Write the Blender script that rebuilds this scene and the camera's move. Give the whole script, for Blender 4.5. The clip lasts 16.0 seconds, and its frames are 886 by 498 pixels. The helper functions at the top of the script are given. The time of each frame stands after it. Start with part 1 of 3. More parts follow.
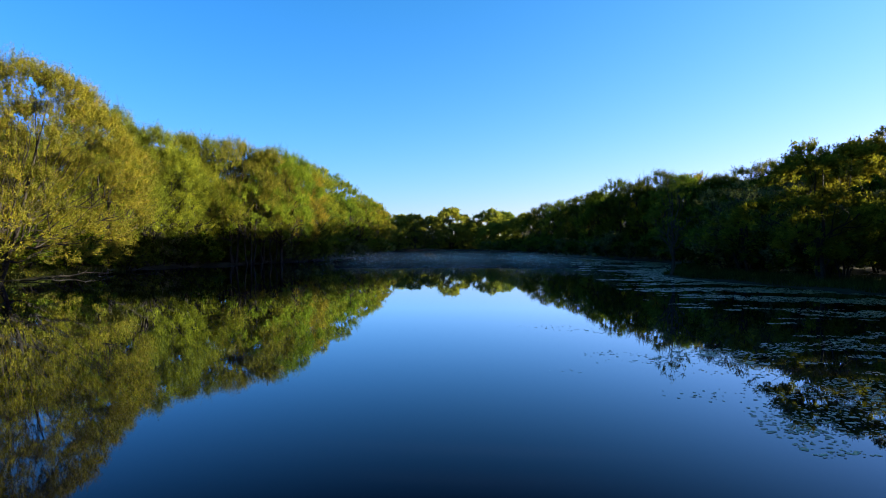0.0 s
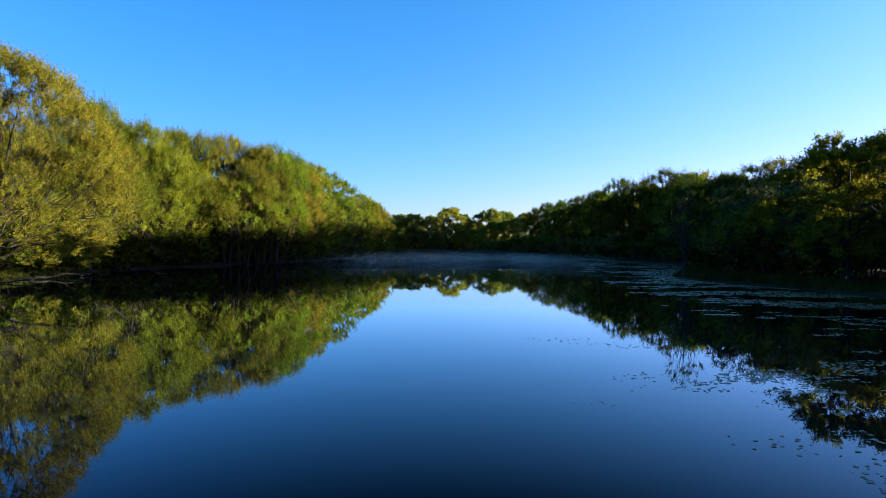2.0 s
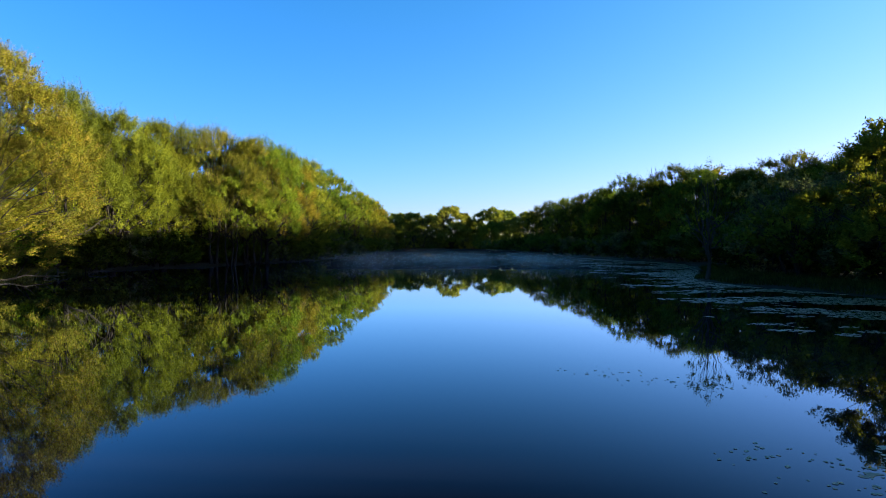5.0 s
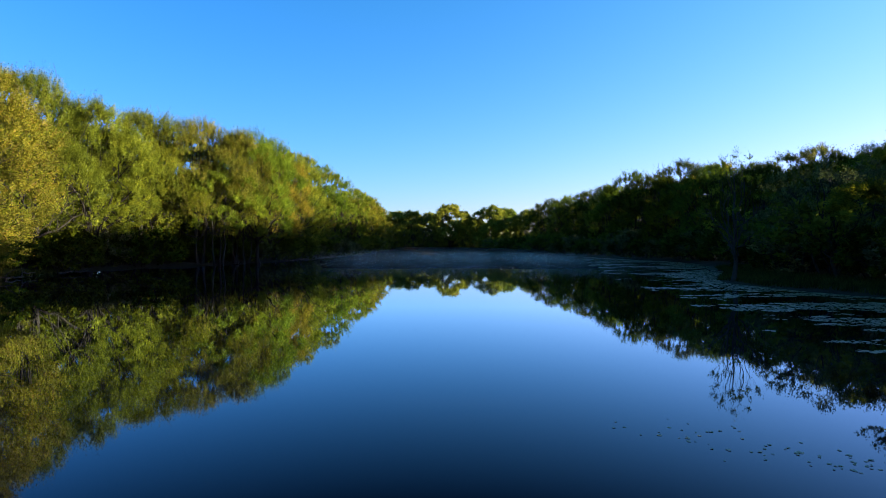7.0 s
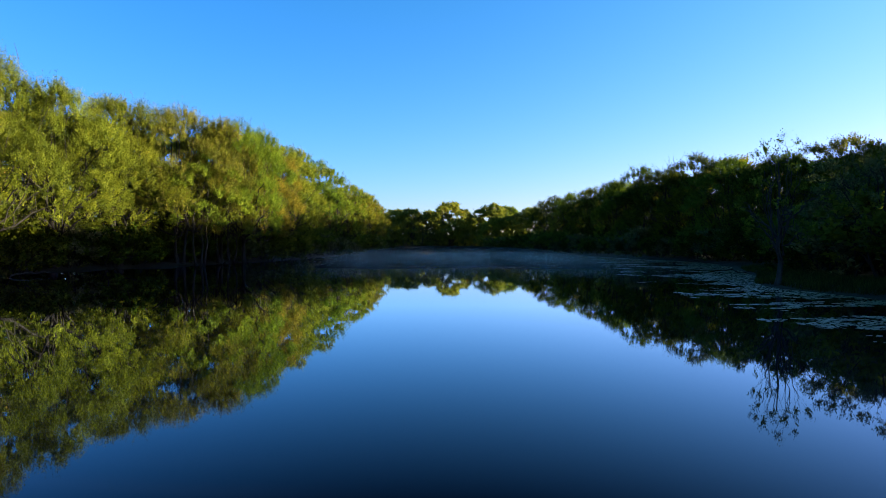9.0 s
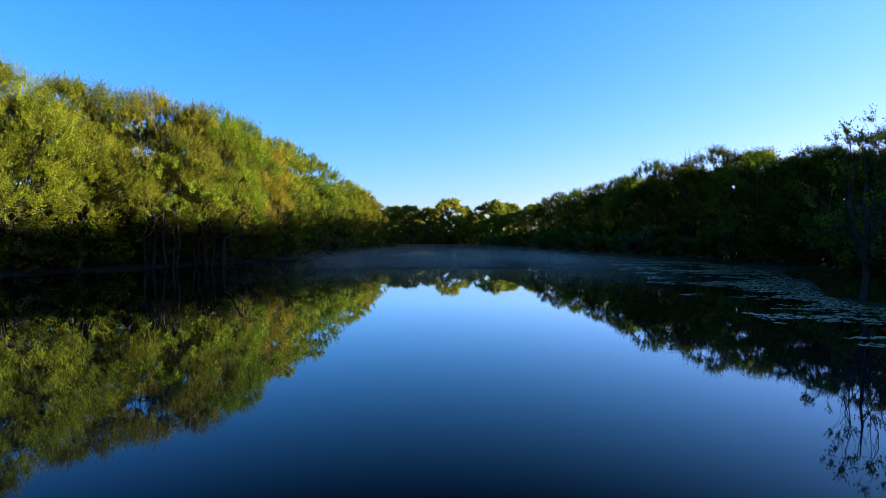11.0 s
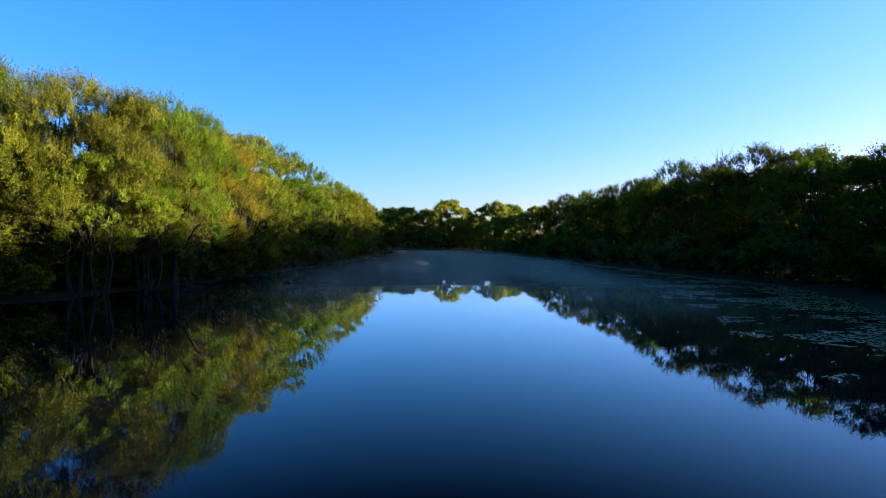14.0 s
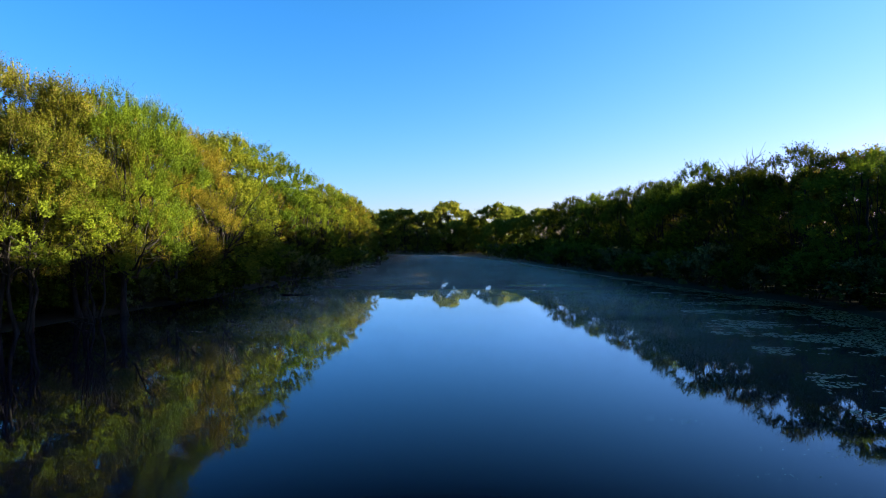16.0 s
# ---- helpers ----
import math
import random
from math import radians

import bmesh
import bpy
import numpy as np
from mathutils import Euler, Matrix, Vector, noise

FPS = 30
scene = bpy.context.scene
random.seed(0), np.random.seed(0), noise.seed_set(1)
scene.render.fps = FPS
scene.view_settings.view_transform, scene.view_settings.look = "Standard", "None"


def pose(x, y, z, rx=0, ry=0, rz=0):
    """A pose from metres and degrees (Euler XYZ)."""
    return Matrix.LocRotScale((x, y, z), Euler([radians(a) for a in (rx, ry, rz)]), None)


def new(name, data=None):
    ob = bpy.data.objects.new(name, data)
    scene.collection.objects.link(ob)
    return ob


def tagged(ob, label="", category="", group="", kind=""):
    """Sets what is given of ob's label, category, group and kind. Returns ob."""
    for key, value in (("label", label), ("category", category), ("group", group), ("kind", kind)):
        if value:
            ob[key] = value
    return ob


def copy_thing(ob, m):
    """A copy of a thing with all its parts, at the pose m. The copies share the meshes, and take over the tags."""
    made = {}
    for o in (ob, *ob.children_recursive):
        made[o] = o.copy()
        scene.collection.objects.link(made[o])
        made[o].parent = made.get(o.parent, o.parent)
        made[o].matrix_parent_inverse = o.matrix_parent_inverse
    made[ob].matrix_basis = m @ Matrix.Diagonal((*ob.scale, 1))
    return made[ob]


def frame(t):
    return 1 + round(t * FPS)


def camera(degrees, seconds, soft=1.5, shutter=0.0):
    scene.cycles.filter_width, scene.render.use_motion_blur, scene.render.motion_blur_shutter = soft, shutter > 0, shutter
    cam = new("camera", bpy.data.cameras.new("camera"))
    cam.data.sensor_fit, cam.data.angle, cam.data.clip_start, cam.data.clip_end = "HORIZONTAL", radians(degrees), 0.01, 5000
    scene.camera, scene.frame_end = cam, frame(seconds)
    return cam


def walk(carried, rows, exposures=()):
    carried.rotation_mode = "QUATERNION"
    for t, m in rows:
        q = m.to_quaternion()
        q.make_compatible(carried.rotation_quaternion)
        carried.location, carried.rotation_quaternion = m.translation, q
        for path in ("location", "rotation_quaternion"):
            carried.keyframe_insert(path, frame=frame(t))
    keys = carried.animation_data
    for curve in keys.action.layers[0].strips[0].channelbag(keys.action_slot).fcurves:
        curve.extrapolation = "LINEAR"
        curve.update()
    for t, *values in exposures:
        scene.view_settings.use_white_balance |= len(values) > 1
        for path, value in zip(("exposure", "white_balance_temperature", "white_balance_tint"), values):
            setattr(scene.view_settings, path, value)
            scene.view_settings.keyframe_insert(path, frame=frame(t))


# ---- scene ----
cam = camera(78.0, 16.0, soft=0.7)
METRES, EYE, TILT, LEAN, TURN, DEEP = 32.0, 2.8, -0.33, 0.0, 0.0, 1.369
ROWS = [
    (0.0, 0.0, 0.0, 0.0, 0.0, 0.0, -0.0),
    (0.5, -0.0, 0.0142, 0.0, -0.0, 0.01, -0.03),
    (1.0, 0.0, 0.0282, 0.0004, -0.02, 0.01, -0.03),
    (1.5, 0.0004, 0.0425, 0.0004, -0.02, 0.03, -0.04),
    (2.0, 0.0008, 0.057, 0.0004, -0.02, 0.03, -0.05),
    (2.5, 0.0013, 0.0718, 0.0003, -0.02, 0.02, -0.04),
    (3.0, 0.0013, 0.0874, 0.0005, -0.03, -0.0, -0.06),
    (3.5, 0.0013, 0.1039, 0.0005, -0.04, -0.02, -0.06),
    (4.0, 0.0021, 0.1211, 0.0004, -0.03, -0.02, -0.06),
    (6.5, 0.0015, 0.2237, 0.0009, -0.1, -0.2, -0.05),
    (7.0, 0.0014, 0.2485, 0.0004, -0.13, -0.25, -0.06),
    (7.5, 0.0016, 0.2749, -0.001, -0.14, -0.29, -0.07),
    (8.0, 0.0021, 0.3034, -0.0022, -0.13, -0.33, -0.08),
    (8.5, 0.0026, 0.3344, -0.0016, -0.13, -0.37, -0.08),
    (9.0, 0.0024, 0.3679, 0.0, -0.14, -0.42, -0.08),
    (11.5, 0.0002, 0.5668, 0.0207, -0.24, -0.96, -0.2),
    (12.0, -0.0002, 0.61, 0.031, -0.28, -1.0, -0.21),
    (12.5, -0.0014, 0.6539, 0.0404, -0.33, -0.98, -0.15),
    (13.0, -0.001, 0.6982, 0.0505, -0.34, -1.0, -0.15),
    (13.5, -0.0018, 0.7437, 0.061, -0.38, -1.0, -0.17),
    (14.0, -0.002, 0.7899, 0.072, -0.42, -1.02, -0.17),
    (14.5, -0.0026, 0.8371, 0.0836, -0.45, -1.02, -0.18),
    (15.0, -0.0036, 0.8854, 0.0964, -0.5, -1.05, -0.16),
    (15.5, -0.0046, 0.935, 0.11, -0.55, -1.11, -0.17),
    (16.0, -0.005, 0.9859, 0.1244, -0.58, -1.17, -0.17),
]
walk(cam, [(t, pose(0, 0, EYE, TILT, LEAN, TURN) @ pose(METRES * x, METRES * DEEP * y, METRES * z, 90 + pitch / DEEP, roll, yaw / DEEP)) for t, x, y, z, yaw, pitch, roll in ROWS])
# ---- end of walk ----

# ---- world and sun ----
SUN_UP, SUN_SIDE = 7.3, 93.0      # degrees above the horizon; degrees to the right of straight ahead
world = bpy.data.worlds.new("morning_sky")
scene.world = world
world.use_nodes = True
wt = world.node_tree
wt.nodes.clear()
sky = wt.nodes.new("ShaderNodeTexSky")
sky.sky_type = 'NISHITA'
sky.sun_disc = False
sky.sun_elevation = radians(SUN_UP)
sky.sun_rotation = radians(SUN_SIDE)
sky.air_density, sky.dust_density, sky.ozone_density = 1.0, 0.3, 2.0


def sky_math(op, a, b):
    n = wt.nodes.new("ShaderNodeMath")
    n.operation = op
    for k, v in enumerate((a, b)):
        if isinstance(v, (int, float)):
            n.inputs[k].default_value = v
        else:
            wt.links.new(v, n.inputs[k])
    return n.outputs[0]


def sky_sideways(x, lo, hi, a, b):
    """A slow change across the sky, from the side away from the sun to the side under it."""
    n = wt.nodes.new("ShaderNodeMapRange")
    n.interpolation_type = 'SMOOTHSTEP'
    wt.links.new(x, n.inputs[0])
    for k, v in enumerate((lo, hi, a, b)):
        n.inputs[1 + k].default_value = v
    return n.outputs[0]


# deep blue overhead and away from the sun, pale lilac towards it
split = wt.nodes.new("ShaderNodeSeparateColor")
wt.links.new(sky.outputs[0], split.inputs[0])
where = wt.nodes.new("ShaderNodeTexCoord")
axes = wt.nodes.new("ShaderNodeSeparateXYZ")
wt.links.new(where.outputs['Generated'], axes.inputs[0])
r_in, g_in, b_in = split.outputs[0], split.outputs[1], split.outputs[2]
r_sq = sky_math('MULTIPLY', r_in, r_in)
r_soft = sky_math('DIVIDE', r_sq, sky_math('MULTIPLY_ADD', r_in, 0.52))
r_soft.node.inputs[1].links[0].from_node.inputs[2].default_value = 1.0
g_soft = sky_math('DIVIDE', g_in, sky_math('MULTIPLY_ADD', g_in, 0.07))
g_soft.node.inputs[1].links[0].from_node.inputs[2].default_value = 1.0
join = wt.nodes.new("ShaderNodeCombineColor")
wt.links.new(sky_math('MULTIPLY', sky_math('MULTIPLY', r_soft, 0.32), sky_sideways(axes.outputs[0], -0.75, 0.75, 0.52, 1.62)), join.inputs[0])
wt.links.new(sky_math('MULTIPLY', sky_math('MULTIPLY', g_soft, 0.605), sky_sideways(axes.outputs[0], -0.85, 0.75, 0.68, 1.07)), join.inputs[1])
wt.links.new(sky_math('MULTIPLY', sky_math('MULTIPLY', b_in, 0.87), sky_sideways(axes.outputs[0], -0.85, 0.75, 0.82, 1.06)), join.inputs[2])
back = wt.nodes.new("ShaderNodeBackground")
back.inputs[1].default_value = 0.081
wout = wt.nodes.new("ShaderNodeOutputWorld")
wt.links.new(join.outputs[0], back.inputs[0])
wt.links.new(back.outputs[0], wout.inputs[0])

sun_data = bpy.data.lights.new("sun", 'SUN')
sun_data.energy, sun_data.angle, sun_data.color = 5.0, radians(0.6), (1.0, 0.90, 0.66)
sun = new("sun", sun_data)
toward = Vector((math.sin(radians(SUN_SIDE)) * math.cos(radians(SUN_UP)), math.cos(radians(SUN_SIDE)) * math.cos(radians(SUN_UP)), math.sin(radians(SUN_UP))))
sun.rotation_euler = toward.to_track_quat('Z', 'Y').to_euler()
sun.location = toward * 300
scene.view_settings.exposure = 2.92


# ---- materials ----
def material(name):
    m = bpy.data.materials.new(name)
    m.use_nodes = True
    nt = m.node_tree
    nt.nodes.clear()
    out = nt.nodes.new("ShaderNodeOutputMaterial")
    return m, nt, out


def noise_tex(nt, scale, detail=4.0, coord="Object", stretch=(1, 1, 1)):
    tc = nt.nodes.new("ShaderNodeTexCoord")
    mp = nt.nodes.new("ShaderNodeMapping")
    mp.inputs['Scale'].default_value = stretch
    n = nt.nodes.new("ShaderNodeTexNoise")
    n.inputs['Scale'].default_value = scale
    n.inputs['Detail'].default_value = detail
    nt.links.new(tc.outputs[coord], mp.inputs[0])
    nt.links.new(mp.outputs[0], n.inputs['Vector'])
    return n


def ramp(nt, src, stops):
    r = nt.nodes.new("ShaderNodeValToRGB")
    els = r.color_ramp.elements
    while len(els) < len(stops):
        els.new(0.5)
    for e, (p, c) in zip(els, stops):
        e.position, e.color = p, (*c, 1)
    nt.links.new(src, r.inputs[0])
    return r


def mixed(nt, a, b, fac, mode='MIX'):
    m = nt.nodes.new("ShaderNodeMix")
    m.data_type, m.blend_type = 'RGBA', mode
    if isinstance(fac, float):
        m.inputs[0].default_value = fac
    else:
        nt.links.new(fac, m.inputs[0])
    for s, v in ((6, a), (7, b)):
        if isinstance(v, tuple):
            m.inputs[s].default_value = (*v, 1)
        else:
            nt.links.new(v, m.inputs[s])
    return m.outputs[2]


def leaf_material(name, dark, mid, bright, through_share=0.46, seeds=None):
    """Foliage whose tone changes a little leaf by leaf, clump by clump and tree by tree; some kinds carry tan seed tufts."""
    m, nt, out = material(name)
    geo = nt.nodes.new("ShaderNodeNewGeometry")
    info = nt.nodes.new("ShaderNodeObjectInfo")
    stops = [(0.0, dark), (0.45, mid), (0.84, bright)]
    if seeds:
        stops += [(0.86, seeds), (1.0, seeds)]
    leaf = ramp(nt, geo.outputs['Random Per Island'], stops)
    clump = noise_tex(nt, 0.38, 2.0)
    tone = ramp(nt, clump.outputs[0], ((0.30, (0.66, 0.70, 0.7)), (0.5, (1, 1, 1)), (0.70, (1.34, 1.26, 1.0))))
    col = mixed(nt, leaf.outputs[0], tone.outputs[0], 1.0, 'MULTIPLY')
    spray = noise_tex(nt, 1.3, 1.0)
    touch = ramp(nt, spray.outputs[0], ((0.36, (0.66, 0.70, 0.75)), (0.5, (1, 1, 1)), (0.66, (1.34, 1.28, 1.05))))
    col = mixed(nt, col, touch.outputs[0], 1.0, 'MULTIPLY')
    per_tree = ramp(nt, info.outputs['Random'], ((0.0, (0.80, 0.97, 0.8)), (0.5, (1, 1, 1)), (1.0, (1.18, 1.0, 0.9))))
    col = mixed(nt, col, per_tree.outputs[0], 1.0, 'MULTIPLY')
    d = nt.nodes.new("ShaderNodeBsdfDiffuse")
    tr = nt.nodes.new("ShaderNodeBsdfTranslucent")
    gl = nt.nodes.new("ShaderNodeBsdfGlossy")
    gl.inputs['Roughness'].default_value = 0.5
    gl.inputs['Color'].default_value = (0.6, 0.6, 0.55, 1)
    mx = nt.nodes.new("ShaderNodeMixShader")
    mx.inputs[0].default_value = through_share
    mg = nt.nodes.new("ShaderNodeMixShader")
    mg.inputs[0].default_value = 0.003
    nt.links.new(col, d.inputs[0])
    nt.links.new(col, tr.inputs[0])
    nt.links.new(d.outputs[0], mx.inputs[1])
    nt.links.new(tr.outputs[0], mx.inputs[2])
    nt.links.new(mx.outputs[0], mg.inputs[1])
    nt.links.new(gl.outputs[0], mg.inputs[2])
    nt.links.new(mg.outputs[0], out.inputs[0])
    return m


def solid_material(name, a, b, scale, rough=0.85, bump=0.3, stretch=(1, 1, 1), fine=None):
    m, nt, out = material(name)
    p = nt.nodes.new("ShaderNodeBsdfPrincipled")
    n = noise_tex(nt, scale, 6.0, stretch=stretch)
    r = ramp(nt, n.outputs[0], ((0.3, a), (0.7, b)))
    n2 = noise_tex(nt, fine or scale * 9, 4.0, stretch=stretch)
    g = ramp(nt, n2.outputs[0], ((0.3, (0.65, 0.65, 0.65)), (0.7, (1.15, 1.15, 1.15))))
    nt.links.new(mixed(nt, r.outputs[0], g.outputs[0], 1.0, 'MULTIPLY'), p.inputs['Base Color'])
    p.inputs['Roughness'].default_value = rough
    p.inputs['Specular IOR Level'].default_value = 0.12
    bp = nt.nodes.new("ShaderNodeBump")
    bp.inputs['Strength'].default_value = bump
    bp.inputs['Distance'].default_value = 0.05
    nt.links.new(n2.outputs[0], bp.inputs['Height'])
    nt.links.new(bp.outputs[0], p.inputs['Normal'])
    nt.links.new(p.outputs[0], out.inputs[0])
    return m


TAN = (0.105, 0.078, 0.020)
LEAF_GREEN = leaf_material("leaf_green", (0.043, 0.062, 0.007), (0.063, 0.085, 0.009), (0.087, 0.107, 0.011))
LEAF_FRESH = leaf_material("leaf_fresh", (0.060, 0.079, 0.007), (0.087, 0.107, 0.011), (0.118, 0.136, 0.013))
LEAF_OLIVE = leaf_material("leaf_olive", (0.063, 0.071, 0.007), (0.090, 0.094, 0.011), (0.117, 0.113, 0.013), seeds=TAN)
LEAF_GOLD = leaf_material("leaf_gold", (0.071, 0.071, 0.007), (0.100, 0.097, 0.011), (0.130, 0.119, 0.013), seeds=TAN)
LEAF_MAPLE = leaf_material("leaf_maple", (0.063, 0.069, 0.007), (0.091, 0.093, 0.011), (0.123, 0.117, 0.013), seeds=TAN)
LEAF_YELLOW = leaf_material("leaf_yellow", (0.070, 0.074, 0.006), (0.105, 0.104, 0.009), (0.140, 0.132, 0.012))
# far foliage coloured brighter to stand in for sunlight that misses it
LEAF_FAR_LIT = leaf_material("leaf_far_lit", (0.072, 0.098, 0.012), (0.110, 0.138, 0.017), (0.156, 0.174, 0.022), 0.45)
LEAF_FAR_GOLD_LIT = leaf_material("leaf_far_gold_lit", (0.102, 0.108, 0.012), (0.144, 0.146, 0.017), (0.192, 0.182, 0.022), 0.45)
# shade of the right bank and the woods, put into darker leaf colours
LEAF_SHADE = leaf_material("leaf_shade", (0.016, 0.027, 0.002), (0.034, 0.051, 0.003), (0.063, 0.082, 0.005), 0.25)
LEAF_DEEP_SHADE = leaf_material("leaf_deep_shade", (0.011, 0.019, 0.002), (0.024, 0.034, 0.003), (0.044, 0.053, 0.005), 0.2)
LEAF_GREY = leaf_material("leaf_grey", (0.035, 0.039, 0.017), (0.065, 0.068, 0.027), (0.105, 0.103, 0.041), 0.25)
BARK = solid_material("bark", (0.008, 0.007, 0.0055), (0.022, 0.018, 0.015), 1.2, 0.9, 0.6, (4, 4, 0.7))
BARK_PALE = solid_material("bark_pale", (0.016, 0.014, 0.012), (0.045, 0.040, 0.033), 1.2, 0.9, 0.5, (4, 4, 0.7))
DEADWOOD = solid_material("deadwood", (0.010, 0.009, 0.0075), (0.030, 0.027, 0.023), 2.0, 0.85, 0.5, (6, 1, 1))
EARTH = solid_material("earth", (0.010, 0.0095, 0.006), (0.026, 0.026, 0.012), 0.35, 0.95, 0.5, fine=6)
GRASS = leaf_material("grass_blade", (0.012, 0.019, 0.004), (0.024, 0.034, 0.007), (0.045, 0.052, 0.012), 0.2)


def water_material():
    """A dark body of water under a mirror that follows the angle of sight."""
    m, nt, out = material("river_water")
    deep = nt.nodes.new("ShaderNodeBsdfDiffuse")
    deep.inputs['Color'].default_value = (0.004, 0.004, 0.008, 1)
    gloss = nt.nodes.new("ShaderNodeBsdfGlossy")
    gloss.inputs['Color'].default_value = (0.82, 0.91, 1.0, 1)
    calm = noise_tex(nt, 0.06, 3.0, stretch=(1, 0.5, 1))
    rough = ramp(nt, calm.outputs[0], ((0.35, (0.012,) * 3), (0.7, (0.035,) * 3)))
    nt.links.new(rough.outputs[0], gloss.inputs['Roughness'])
    wide = noise_tex(nt, 0.35, 2.0)
    fine = noise_tex(nt, 2.2, 2.0)
    b1 = nt.nodes.new("ShaderNodeBump")
    b1.inputs['Strength'].default_value, b1.inputs['Distance'].default_value = 0.10, 0.014
    b2 = nt.nodes.new("ShaderNodeBump")
    b2.inputs['Strength'].default_value, b2.inputs['Distance'].default_value = 0.05, 0.006
    nt.links.new(wide.outputs[0], b1.inputs['Height'])
    nt.links.new(fine.outputs[0], b2.inputs['Height'])
    nt.links.new(b1.outputs[0], b2.inputs['Normal'])
    nt.links.new(b2.outputs[0], gloss.inputs['Normal'])
    fr = nt.nodes.new("ShaderNodeFresnel")
    fr.inputs['IOR'].default_value = 1.34
    mirror = nt.nodes.new("ShaderNodeMapRange")
    for k, val in enumerate((0.078, 0.50, 0.0, 0.87)):
        mirror.inputs[1 + k].default_value = val
    nt.links.new(fr.outputs[0], mirror.inputs[0])
    mx = nt.nodes.new("ShaderNodeMixShader")
    nt.links.new(mirror.outputs[0], mx.inputs[0])
    nt.links.new(deep.outputs[0], mx.inputs[1])
    nt.links.new(gloss.outputs[0], mx.inputs[2])
    nt.links.new(mx.outputs[0], out.inputs[0])
    return m


WATER = water_material()


# ---- mesh helpers ----
def mesh_from(name, verts, faces, mat):
    """verts (n, 3) and quads (m, 4) or triangles (m, 3) as arrays."""
    me = bpy.data.meshes.new(name)
    verts = np.asarray(verts, dtype=np.float32)
    faces = np.asarray(faces, dtype=np.int32)
    k = faces.shape[1]
    me.vertices.add(len(verts))
    me.vertices.foreach_set("co", verts.ravel())
    me.loops.add(faces.size)
    me.loops.foreach_set("vertex_index", faces.ravel())
    me.polygons.add(len(faces))
    me.polygons.foreach_set("loop_start", np.arange(0, faces.size, k, dtype=np.int32))
    me.polygons.foreach_set("loop_total", np.full(len(faces), k, dtype=np.int32))
    me.materials.append(mat)
    me.update(calc_edges=True)
    return me


def part(name, me, parent, label=""):
    ob = new(name, me)
    ob.parent = parent
    if label:
        tagged(ob, label)
    return ob


class Tubes:
    """Tapered round branches gathered into one mesh."""
    def __init__(self):
        self.v, self.f, self.n = [], [], 0

    def add(self, pts, radii, sides=6):
        pts = np.asarray(pts, float)
        k = len(pts)
        tang = np.gradient(pts, axis=0)
        tang /= np.linalg.norm(tang, axis=1)[:, None] + 1e-9
        ref = np.where(np.abs(tang[:, 2:3]) > 0.9, np.array([[1.0, 0, 0]]), np.array([[0, 0, 1.0]]))
        a = np.cross(tang, ref)
        a /= np.linalg.norm(a, axis=1)[:, None] + 1e-9
        b = np.cross(tang, a)
        ang = np.linspace(0, 2 * math.pi, sides, endpoint=False)
        ring = a[:, None, :] * np.cos(ang)[None, :, None] + b[:, None, :] * np.sin(ang)[None, :, None]
        v = pts[:, None, :] + ring * np.asarray(radii, float)[:, None, None]
        i, j = np.meshgrid(np.arange(k - 1), np.arange(sides), indexing='ij')
        j2 = (j + 1) % sides
        f = np.stack((i * sides + j, i * sides + j2, (i + 1) * sides + j2, (i + 1) * sides + j), -1).reshape(-1, 4) + self.n
        self.v.append(v.reshape(-1, 3))
        self.f.append(f)
        self.n += k * sides

    def mesh(self, name, mat):
        me = mesh_from(name, np.concatenate(self.v), np.concatenate(self.f), mat)
        me.polygons.foreach_set("use_smooth", np.ones(len(me.polygons), dtype=bool))
        return me


def bent(rng, a, b, lift, n=6, wobble=0.15):
    """A branch line from a to b that rises by lift in its middle and wanders."""
    s = np.linspace(0, 1, n)[:, None]
    p = np.asarray(a) * (1 - s) + np.asarray(b) * s
    p[:, 2] += lift * np.sin(s[:, 0] * math.pi)
    w = rng.normal(0, wobble, (n, 3))
    w[0] = w[-1] = 0
    return p + w


def unit(v):
    return v / (np.linalg.norm(v, axis=-1, keepdims=True) + 1e-9)


def leaf_tufts(rng, at, axis, out, sprigs, per, size, reach, spread=0.22):
    """Plumes of foliage: from each place several leafy sprigs run side by side along its axis; every leaf is a small pointed blade."""
    n = len(at)
    way = unit(axis[:, None, :] * 0.8 + rng.normal(0, spread, (n, sprigs, 3)))
    ln = reach * rng.uniform(0.65, 1.1, (n, sprigs, 1)) * rng.uniform(0.6, 1.3, (n, 1, 1))
    s = 0.1 + 0.9 * (np.arange(per) + rng.random((n, sprigs, per))) / per
    pos = at[:, None, None, :] + way[:, :, None, :] * (ln * s)[..., None] + rng.normal(0, 0.35 * size, (n, sprigs, per, 3))
    d = unit(way[:, :, None, :] * 0.7 + rng.normal(0, 0.5, (n, sprigs, per, 3)))
    face = axis * 0.35 + out * 0.8 + np.array([0, 0, 0.3]) + rng.normal(0, 0.55, (n, 3))
    nor = unit(face[:, None, None, :] + rng.normal(0, 0.2, (n, sprigs, per, 3)))
    side = unit(np.cross(d, nor))
    L = size * rng.uniform(0.6, 1.35, (n, sprigs, per, 1)) * (1.15 - 0.35 * s)[..., None]
    w = L * rng.uniform(0.26, 0.38, (n, sprigs, per, 1))
    v = np.stack((pos + side * w, pos + d * L, pos - side * w), axis=3).reshape(-1, 3)
    return v, np.arange(len(v)).reshape(-1, 3)


